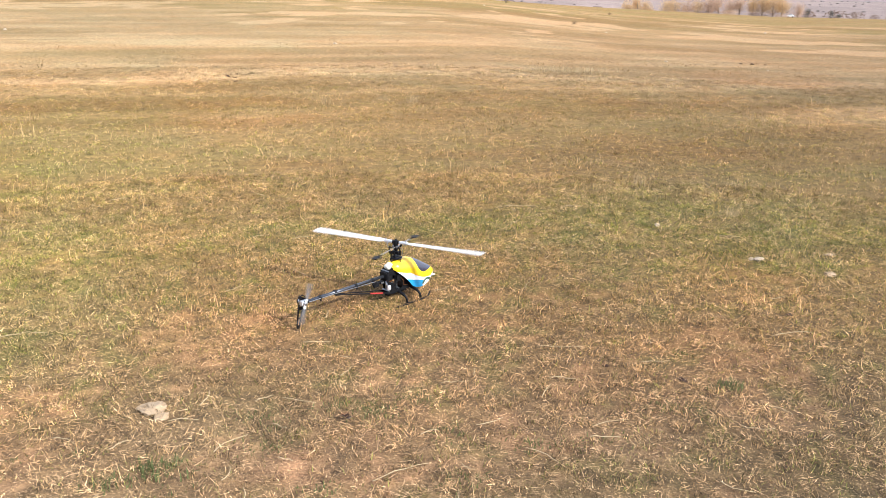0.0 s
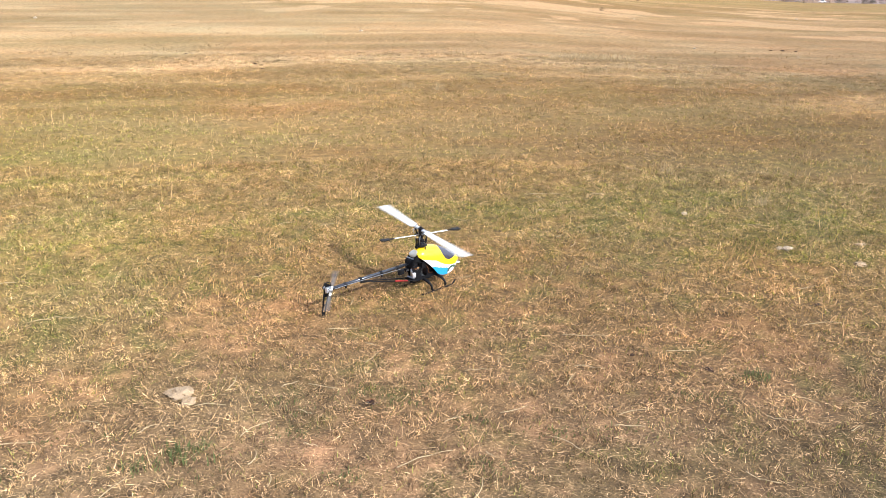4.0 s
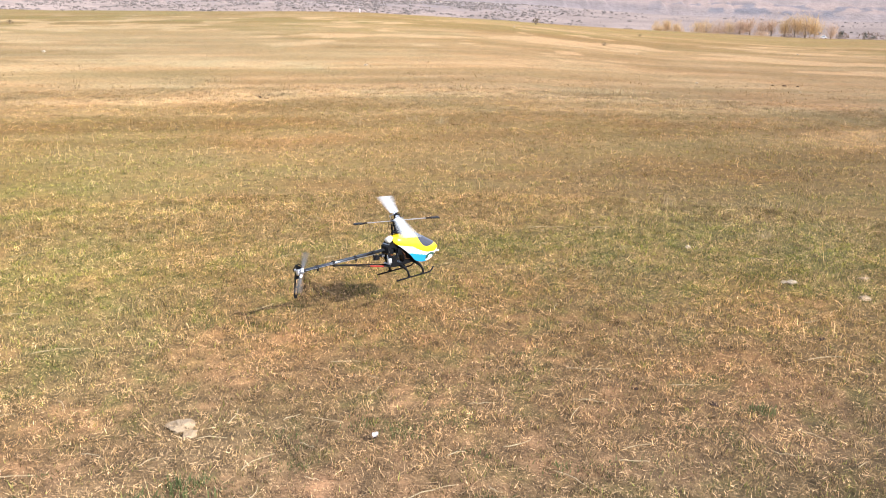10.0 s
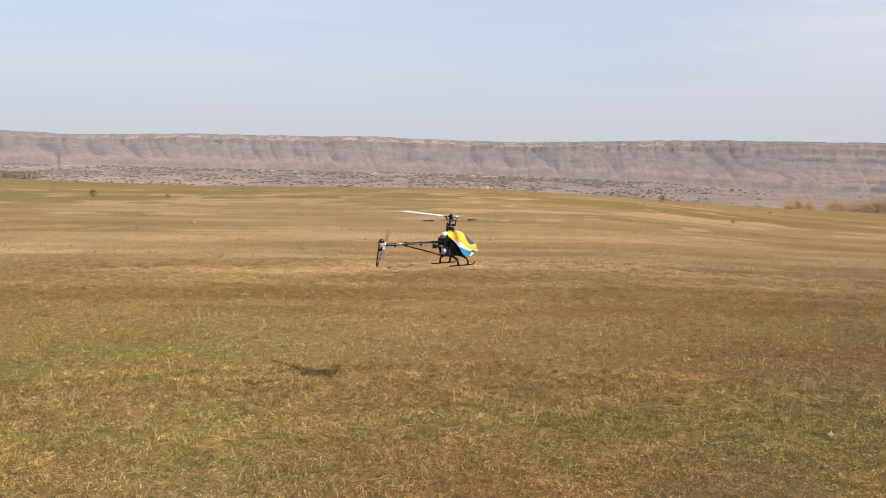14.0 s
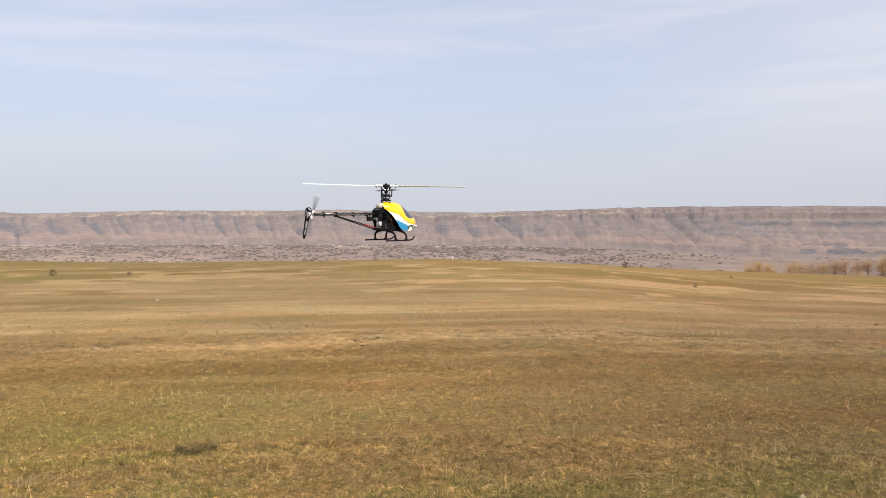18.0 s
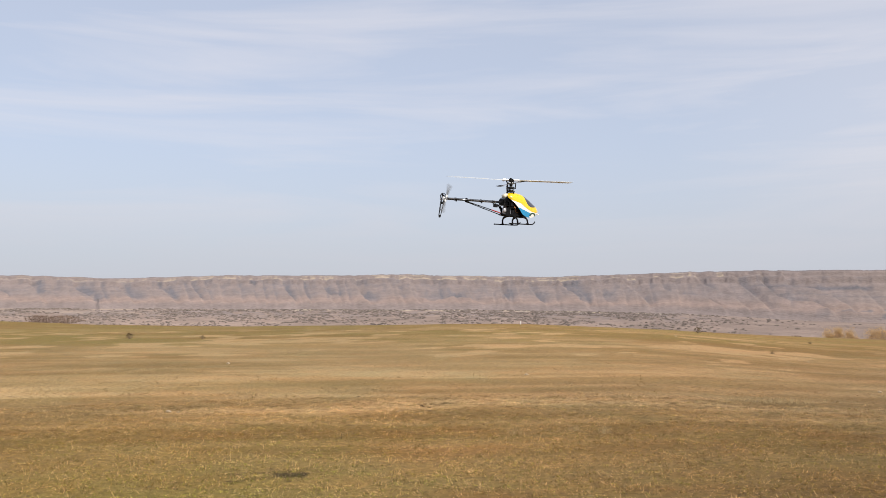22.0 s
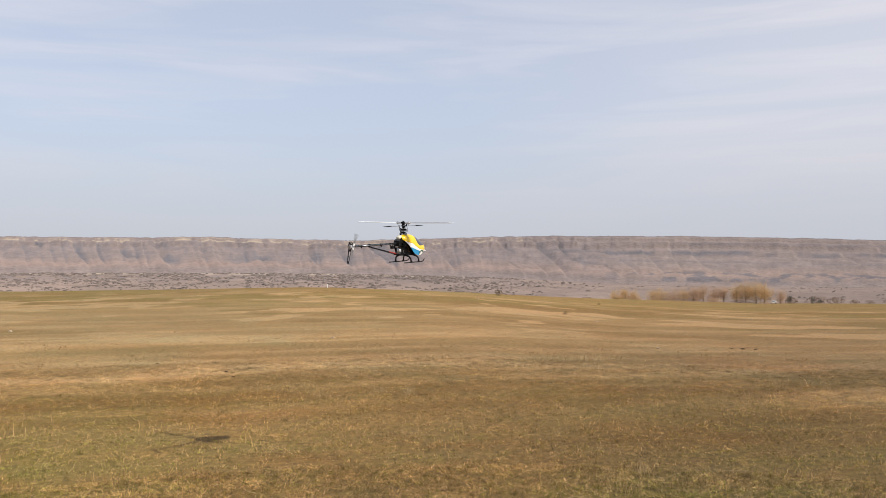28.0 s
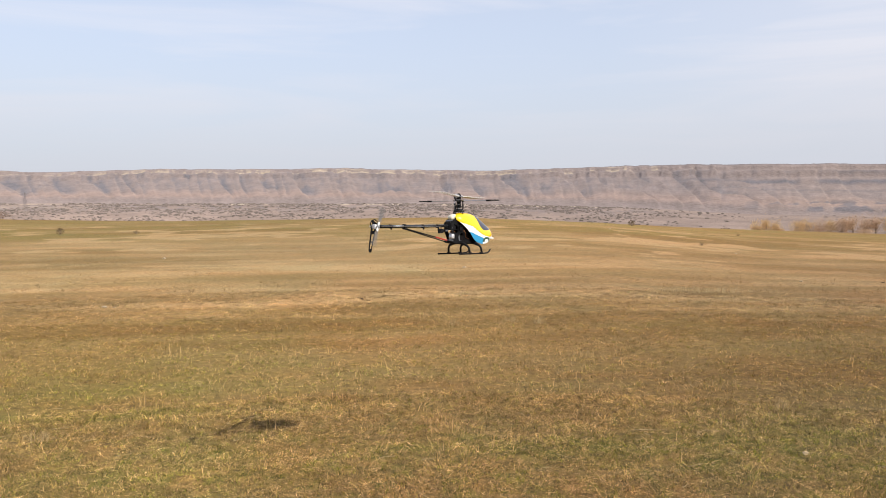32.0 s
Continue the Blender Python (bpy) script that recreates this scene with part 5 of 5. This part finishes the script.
for k, (pts, m) in enumerate((([(0.0, -0.031, 0.13), (0.01, -0.040, 0.11), (0.015, -0.036, 0.085), (0.05, -0.03, 0.075)], M_COPPER), ([(-0.03, -0.03, 0.12), (-0.04, -0.038, 0.10), (-0.06, -0.034, 0.085)], M_PLASTIC),
                              ([(0.02, 0.031, 0.12), (0.03, 0.039, 0.1), (0.06, 0.032, 0.085)], M_RED), ([(-0.07, -0.028, 0.16), (-0.09, -0.03, 0.13), (-0.085, -0.03, 0.10)], M_PLASTIC))):
    part("wire", tube_bm(pts, 0.0016, 6), m, heli)

# mast, swash plate and links
part("mast", tube_bm([(0, 0, 0.06), (0, 0, 0.318)], 0.0035, 10), M_STEEL, heli)
part("mast_guide", plate_bm([(-0.006, 0.19), (-0.006, 0.272), (0.006, 0.272), (0.006, 0.19)], 0.003, lambda u, v, w: (-0.034 + w, u, v), [[(-0.002, 0.215), (-0.002, 0.262), (0.002, 0.262), (0.002, 0.215)]]), M_CARBON, heli)
swash = part("swash_plate", tube_bm([(0, 0, 0.224), (0, 0, 0.226), (0, 0, 0.231), (0, 0, 0.233)], [0.022, 0.030, 0.030, 0.022], 20), M_PLASTIC, heli)
part("swash_ring", tube_bm([(0, 0, 0.233), (0, 0, 0.241)], [0.020, 0.017], 20), M_PLASTIC, swash)
for a in (30, 150, 270):
    c, s = math.cos(radians(a)), math.sin(radians(a))
    part("swash_ball", tube_bm([(0.022 * c, 0.022 * s, 0.2285), (0.030 * c, 0.030 * s, 0.2285)], 0.003, 8), M_STEEL, swash)
    part("control_link", tube_bm([(0.030 * c, 0.030 * s, 0.2285), (0.030 * c, 0.032 * s, 0.178)], 0.0028, 6), M_PLASTIC, heli)

bm = bmesh.new()
tube(bm, [(0, 0, 0.196), (0, 0, 0.200), (0, 0, 0.214), (0, 0, 0.217)], [0.015, 0.019, 0.019, 0.012], 16)
part("mast_bearing", bm, M_PLASTIC, heli)
for a in (90, 210, 330):
    c, s = math.cos(radians(a)), math.sin(radians(a))
    part("swash_link", tube_bm([(0.022 * c, 0.022 * s, 0.238), (0.026 * c, 0.024 * s, 0.262)], 0.0034, 6), M_PLASTIC, heli)
for x, y, w in ((0.014, 0.016, 0.012), (0.014, -0.016, 0.012), (-0.016, 0.0, 0.014)):
    bm = bmesh.new()
    box(bm, x, y, 0.205, w, w, 0.026, 0.002)
    part("linkage_block", bm, M_PLASTIC, heli)

# landing gear
for s in (-1, 1):
    skid = part("skid", tube_bm([(-0.078, s * 0.082, -0.004), (0.0, s * 0.082, -0.004), (0.110, s * 0.082, -0.004), (0.140, s * 0.082, -0.002), (0.156, s * 0.080, 0.007), (0.166, s * 0.078, 0.018)], 0.0040, 10), M_PLASTIC, heli, "", True)
    for x in (0.0, 0.088):
        part("skid_clamp", tube_bm([(x - 0.010, s * 0.082, -0.002), (x + 0.010, s * 0.082, -0.002)], 0.0064, 8), M_PLASTIC, skid)
    part("skid_cap", tube_bm([(-0.082, s * 0.082, -0.004), (-0.074, s * 0.082, -0.004)], 0.0048, 8), M_PLASTIC, skid)
for x, lean in ((-0.010, -0.012), (0.078, 0.012)):
    pts = []
    for k in range(13):
        a = math.pi * k / 12
        y = -0.082 * math.cos(a)
        pts.append((x + (1 - math.sin(a)) * 0.012 + lean * 0.3, y, 0.055 * math.sin(a) ** 0.55))
    part("landing_strut", tube_bm(pts, [0.0060] * 3 + [0.0080] * 7 + [0.0060] * 3, 8), M_PLASTIC, heli, "", True)

# tail
part("tail_boom", tube_bm([(-0.040, 0, 0.149), (-0.60, 0, 0.146)], 0.0082, 16), M_TUBE, heli, "dark glossy tail boom tube", True)
bm = bmesh.new()
box(bm, -0.068, 0, 0.150, 0.046, 0.044, 0.044, 0.006)
holder = part("boom_holder", bm, M_PLASTIC, heli)
for z in (0.136, 0.164):
    for s in (-1, 1):
        part("holder_screw", tube_bm([(-0.076, s * 0.021, z), (-0.076, s * 0.0245, z)], 0.003, 8), M_STEEL, holder)
for x, r in ((-0.165, 0.0105), (-0.275, 0.0105), (-0.405, 0.0125), (-0.500, 0.0105)):
    bm = bmesh.new()
    tube(bm, [(x - 0.006, 0, 0.147), (x + 0.006, 0, 0.147)], r, 12)
    box(bm, x, -0.009, 0.137, 0.007, 0.007, 0.014, 0.001)
    part("boom_clamp", bm, M_PLASTIC, heli)
for s in (-1, 1):
    a, b = Vector((-0.072, s * 0.026, 0.060)), Vector((-0.405, s * 0.008, 0.136))
    strut = part("boom_support", tube_bm([a, b], 0.0030, 8), M_CARBON, heli)
    part("strut_end", tube_bm([a.lerp(b, -0.02), a.lerp(b, 0.06)], 0.0046, 8), M_PLASTIC, strut)
    part("strut_end", tube_bm([a.lerp(b, 0.95), a.lerp(b, 1.01)], 0.0044, 8), M_PLASTIC, strut)
    if s < 0:
        part("red_sleeve", tube_bm([a.lerp(b, 0.14), a.lerp(b, 0.38)], 0.0040, 8), M_RED, strut, "red heat-shrink sleeve")
bm = bmesh.new()
box(bm, -0.150, -0.010, 0.121, 0.032, 0.014, 0.024, 0.002)
box(bm, -0.150, -0.010, 0.127, 0.044, 0.013, 0.003, 0.0006)
servo = part("tail_servo", bm, M_PLASTIC, heli)
part("servo_horn", tube_bm([(-0.158, -0.017, 0.124), (-0.158, -0.021, 0.124)], 0.0055, 10), M_PLASTIC, servo)
part("servo_arm", tube_bm([(-0.158, -0.021, 0.124), (-0.158, -0.021, 0.143)], 0.0026, 6), M_PLASTIC, servo)
bm = bmesh.new()
box(bm, -0.110, -0.004, 0.123, 0.024, 0.022, 0.014, 0.002)
gyro = part("gyro", bm, M_PLASTIC, heli)
part("gyro_label", plate_bm([(-0.009, -0.004), (0.009, -0.004), (0.009, 0.004), (-0.009, 0.004)], 0.0008, lambda u, v, w: (-0.110 + u, -0.0152 - w, 0.123 + v)), M_ALU, gyro)
part("tail_pushrod", tube_bm([(-0.158, -0.021, 0.143), (-0.35, -0.016, 0.146), (-0.575, -0.016, 0.148)], 0.0014, 6), M_STEEL, heli)
for x in (-0.275, -0.500):
    part("rod_guide", tube_bm([(x, -0.006, 0.147), (x, -0.019, 0.147)], 0.0026, 6), M_PLASTIC, heli)
bm = bmesh.new()
box(bm, -0.594, 0, 0.146, 0.034, 0.022, 0.024, 0.004)
gearbox = part("tail_gearbox", bm, M_GRIP, heli, "silver alloy tail gearbox")
for x, z in ((-0.583, 0.153), (-0.605, 0.153), (-0.583, 0.139), (-0.605, 0.139)):
    part("gearbox_screw", tube_bm([(x, -0.010, z), (x, -0.0125, z)], 0.0022, 6), M_PLASTIC, gearbox)
fin_out = [(-0.575, 0.162), (-0.572, 0.150), (-0.588, 0.120), (-0.614, 0.026), (-0.618, 0.016), (-0.630, 0.017), (-0.632, 0.030), (-0.618, 0.125), (-0.606, 0.160), (-0.612, 0.178), (-0.604, 0.182), (-0.590, 0.170)]
fin_hole = [[(-0.5945, 0.108), (-0.6125, 0.108), (-0.6185, 0.072), (-0.6055, 0.072)], [(-0.6070, 0.066), (-0.6195, 0.066), (-0.6260, 0.036), (-0.6160, 0.034)], [(-0.588, 0.150), (-0.602, 0.150), (-0.608, 0.126), (-0.596, 0.124)]]
part("tail_fin", plate_bm(fin_out, 0.003, lambda u, v, w: (u, 0.012 + w, v), fin_hole), M_CARBON, heli)
part("tail_guard", tube_bm([(-0.572, 0.012, 0.156), (-0.578, 0.010, 0.172), (-0.594, 0.008, 0.182), (-0.614, 0.006, 0.178), (-0.626, 0.004, 0.164), (-0.624, 0.004, 0.150)], 0.0026, 6), M_CARBON, heli)
part("pitch_slider", tube_bm([(-0.598, 0.008, 0.146), (-0.598, 0.022, 0.146), (-0.598, 0.023, 0.146), (-0.598, 0.036, 0.146)], [0.0045, 0.0045, 0.0085, 0.0085], 12), M_STEEL, heli)
part("pitch_lever", tube_bm([(-0.575, -0.016, 0.148), (-0.584, -0.016, 0.160), (-0.598, -0.014, 0.156)], 0.0022, 6), M_PLASTIC, heli)

# tail rotor, beside the gearbox; its blades turn with the hub
tail_rotor = part("tail_rotor", tube_bm([(0, -0.008, 0), (0, 0.010, 0)], 0.0065, 12), M_STEEL, heli, "small two-bladed tail rotor")
tail_blades = []
for s in (-1, 1):
    bl = plate_bm([(-0.004, 0.004), (-0.005, 0.022), (-0.009, 0.036), (-0.0095, 0.092), (-0.005, 0.100), (0.007, 0.100), (0.0085, 0.036), (0.005, 0.022), (0.004, 0.004)], 0.002, lambda u, v, w, s=s: (s * u, -0.001 + w + s * u * 0.12, s * v))
    blade = part("tail_blade", bl, M_TAILBLADE, tail_rotor, "grey plastic tail blade")
    tail_blades.append(blade)
    grip = part("tail_grip", plate_bm([(-0.005, 0.003), (-0.006, 0.018), (-0.004, 0.024), (0.004, 0.024), (0.006, 0.018), (0.005, 0.003)], 0.005, lambda u, v, w, s=s: (s * u, -0.0026 + w + s * u * 0.12, s * v)), M_BLADE, tail_rotor, "white tail blade grip")
    tail_blades.append(grip)

# main rotor
rotor = part("main_rotor", tube_bm([(0, 0, 0.266), (0, 0, 0.276), (0, 0, 0.296), (0, 0, 0.303), (0, 0, 0.320), (0, 0, 0.323), (0, 0, 0.327)], [0.008, 0.011, 0.011, 0.0135, 0.0135, 0.006, 0.006], 14), M_PLASTIC, heli, "rotor head with flybar")
bm = bmesh.new()
box(bm, 0, 0, 0.256, 0.040, 0.022, 0.016, 0.004)
part("washout_base", bm, M_PLASTIC, rotor)
bm = bmesh.new()
box(bm, 0, 0, 0.288, 0.034, 0.020, 0.011, 0.002)
part("seesaw", bm, M_ALU, rotor, "grey alloy flybar seesaw")
for s in (-1, 1):
    part("washout_arm", tube_bm([(s * 0.016, 0.006, 0.253), (s * 0.030, 0.014, 0.251), (s * 0.031, 0.016, 0.286)], 0.0034, 6), M_PLASTIC, rotor)
    part("mixing_arm", tube_bm([(s * 0.018, -0.012, 0.284), (s * 0.030, -0.018, 0.314)], 0.0044, 6), M_PLASTIC, rotor)
    part("rotor_link", tube_bm([(s * 0.024, -0.020, 0.238), (s * 0.026, -0.021, 0.262), (s * 0.022, -0.015, 0.286)], 0.0020, 6), M_STEEL, rotor)
    part("link_ball", tube_bm([(s * 0.030, 0.012, 0.286), (s * 0.030, 0.021, 0.286)], 0.0042, 8), M_PLASTIC, rotor)
    bm = bmesh.new()
    box(bm, s * 0.044, 0, 0.312, 0.048, 0.017, 0.013, 0.004)
    grip = part("blade_grip", bm, M_GRIP, rotor, "silver alloy blade grip")
    part("feathering_shaft", tube_bm([(s * 0.008, 0, 0.312), (s * 0.026, 0, 0.312)], 0.005, 8), M_PLASTIC, rotor)
    part("damper", tube_bm([(s * 0.013, 0, 0.312), (s * 0.019, 0, 0.312)], 0.008, 10), M_PLASTIC, rotor)
    part("grip_bolt", tube_bm([(s * 0.058, 0, 0.300), (s * 0.058, 0, 0.324)], 0.0036, 8), M_STEEL, grip)
    part("grip_arm", tube_bm([(s * 0.036, s * 0.009, 0.310), (s * 0.036, s * 0.030, 0.307)], 0.003, 6), M_ALU, grip)
    part("grip_link", tube_bm([(s * 0.036, s * 0.030, 0.307), (s * 0.030, s * 0.024, 0.286)], 0.0018, 6), M_STEEL, grip)
    prof = [(0.055, -0.008), (0.070, -0.011), (0.090, -0.020), (0.440, -0.020), (0.446, -0.0195), (0.474, -0.0195), (0.486, -0.012), (0.488, 0.015), (0.484, 0.020), (0.085, 0.020), (0.070, 0.010), (0.055, 0.008)]
    bl = plate_bm([(s * u, s * v) for u, v in prof], 0.0045, lambda u, v, w, s=s: (u, v, 0.310 + w * (1 - 0.5 * abs(v) / 0.0195) - s * v * 0.10 + 0.010 * abs(u)))
    bmesh.ops.subdivide_edges(bl, edges=[e for e in bl.edges if e.calc_length() > 0.2], cuts=5)
    blade = part("main_blade", bl, M_BLADE, rotor, "white fibreglass rotor blade")
    part("flybar", tube_bm([(0, s * 0.010, 0.286), (0, s * 0.19, 0.286)], 0.0019, 8), M_STEEL, rotor)
    part("flybar_cage", tube_bm([(s * 0.017, -0.030, 0.286), (s * 0.017, 0.030, 0.286)], 0.0024, 6), M_PLASTIC, rotor)
    pad = plate_bm([(-0.014, 0.176), (0.010, 0.176), (0.016, 0.184), (0.016, 0.216), (0.010, 0.224), (-0.016, 0.224), (-0.020, 0.216), (-0.020, 0.184)], 0.005, lambda u, v, w, s=s: (u, s * v, 0.2835 + w))
    paddle = part("flybar_paddle", pad, M_PLASTIC, rotor)
    part("paddle_collar", tube_bm([(0, s * 0.152, 0.286), (0, s * 0.182, 0.286)], 0.0046, 8), M_PLASTIC, paddle)

# ---- what moves ----
HELI = [
    (0, pose(0.145, 4.298, 0.010, -0.0, -1.2, 40.6)),
    (9.4, pose(0.145, 4.298, 0.010, -0.0, -1.2, 40.6)),
    (10, pose(0.014, 4.393, 0.231, -2.3, -2.0, 37.8)),
    (10.5, pose(-0.262, 4.702, 0.473, -0.2, -0.1, 39.3)),
    (11, pose(-0.695, 4.972, 0.566, 1.8, 1.8, 40.8)),
    (11.5, pose(-1.001, 5.253, 0.550, 2.9, 1.9, 42.8)),
    (12, pose(-1.189, 5.569, 0.626, 4.0, 2.0, 44.8)),
    (12.5, pose(-1.174, 5.713, 0.681, 3.5, 1.6, 40.7)),
    (13, pose(-1.037, 5.885, 0.769, 2.9, 1.3, 36.5)),
    (13.5, pose(-0.770, 5.805, 0.951, 2.2, 0.8, 43.8)),
    (14, pose(-0.470, 5.721, 1.044, 1.5, 0.3, 51.2)),
    (14.5, pose(-0.169, 5.557, 1.062, 1.0, -0.2, 50.1)),
    (15, pose(0.088, 5.391, 1.071, 0.5, -0.8, 49.1)),
    (15.5, pose(0.262, 5.326, 1.059, 0.9, -0.9, 49.9)),
    (17.5, pose(-0.267, 5.166, 1.527, 2.5, -1.3, 53.2)),
    (18, pose(-0.593, 5.105, 1.665, 2.9, -1.4, 54.0)),
    (18.5, pose(-0.906, 5.122, 1.766, 2.9, -0.8, 55.9)),
    (19, pose(-1.181, 5.146, 1.853, 2.8, -0.2, 57.9)),
    (19.5, pose(-1.360, 5.160, 1.903, 2.5, 0.8, 55.9)),
    (20, pose(-1.390, 5.209, 1.972, 2.2, 1.9, 54.0)),
    (20.5, pose(-1.311, 5.478, 2.028, 2.6, 1.3, 52.7)),
    (21, pose(-1.075, 5.778, 2.113, 2.9, 0.8, 51.4)),
    (21.5, pose(-0.708, 6.012, 2.170, 3.1, -0.0, 47.9)),
    (22, pose(-0.309, 6.246, 2.248, 3.3, -0.9, 44.4)),
    (22.5, pose(0.146, 6.309, 2.305, 2.1, -2.2, 45.1)),
    (23, pose(0.538, 6.382, 2.296, 1.0, -3.5, 45.9)),
    (23.5, pose(0.789, 6.535, 2.291, 0.7, -1.7, 44.6)),
    (24, pose(0.946, 6.705, 2.249, 0.3, 0.1, 43.3)),
    (24.5, pose(1.003, 6.715, 2.203, 0.6, 0.2, 43.7)),
    (26.5, pose(0.901, 6.816, 1.960, 1.7, 0.6, 45.2)),
    (27, pose(0.722, 6.864, 1.866, 2.0, 0.7, 45.5)),
    (27.5, pose(0.548, 6.960, 1.812, 2.6, -1.5, 46.0)),
    (28, pose(0.333, 7.063, 1.727, 3.2, -3.7, 46.4)),
    (28.5, pose(0.080, 6.840, 1.710, 2.5, -2.5, 46.2)),
    (29, pose(-0.121, 6.619, 1.624, 1.8, -1.3, 46.0)),
    (29.5, pose(-0.345, 6.395, 1.515, 3.0, -0.6, 46.4)),
    (30, pose(-0.481, 6.175, 1.403, 4.2, 0.1, 46.8)),
    (30.5, pose(-0.538, 5.889, 1.380, 3.2, 0.4, 44.6)),
    (31, pose(-0.439, 5.613, 1.315, 2.1, 0.7, 42.3)),
    (31.5, pose(-0.309, 5.215, 1.301, 0.5, 0.9, 44.9)),
    (32, pose(-0.189, 4.818, 1.354, -1.1, 1.1, 47.5)),
]

# the rotor's bearing on the body at whole seconds
PHASE = [(0, 108), (1, 31), (2, 137), (3, 105), (6, 9), (7, 158), (8, 72), (9, 82), (10, 60), (11, 98), (12, 156), (13, 29), (14, 86), (15, 129), (18, 144), (19, 137),
         (20, 131), (21, 140), (22, 163), (23, 170), (24, 15), (27, 33), (28, 90), (29, 135), (30, 143), (31, 12), (32, 32)]


def spin_rows():
    """The main rotor turns clockwise seen from above; the speed is in degrees for each thirtieth of a second."""
    rows, angle = [(0.0, float(PHASE[0][1]))], float(PHASE[0][1])
    for (ta, a), (tb, b) in zip(PHASE, PHASE[1:]):
        steps = (tb - ta) * FPS
        speed = 42.9 if tb <= 9 else 52.7
        turn = -((a - b) % 180)
        turn -= 180 * round((speed * steps + turn) / 180)
        for k in range(1, steps + 1):
            rows.append((ta + k / FPS, angle + turn * k / steps))
        angle += turn
    return [(t, pose(0, 0, 0, 0, 0, q)) for t, q in rows]


# how far the butterfly's wings are raised, in degrees
FLAPS = [(0, 22), (5, 26), (8.2, 22), (8.4, 40), (8.5, 78), (8.6, 60), (8.7, 28), (9.0, 24), (9.2, 44), (9.3, 82), (10.5, 84), (32, 84)]


def motions():
    for side, wing in wings:
        walk(wing, [(t, pose(0, 0, 0.001, side * raised, 0, 0)) for t, raised in FLAPS])
    walk(heli, HELI)
    walk(rotor, spin_rows())
    turns = range(32 * FPS + 1)
    walk(tail_rotor, [(k / FPS, pose(-0.598, -0.021, 0.146, 0, (8 + 84 * k) % 360, 0)) for k in turns])
    for blade in tail_blades:
        walk(blade, [(k / FPS, pose(0, 0, 0, 0, (12 + 84 * k) % 360, 0)) for k in turns])


motions()
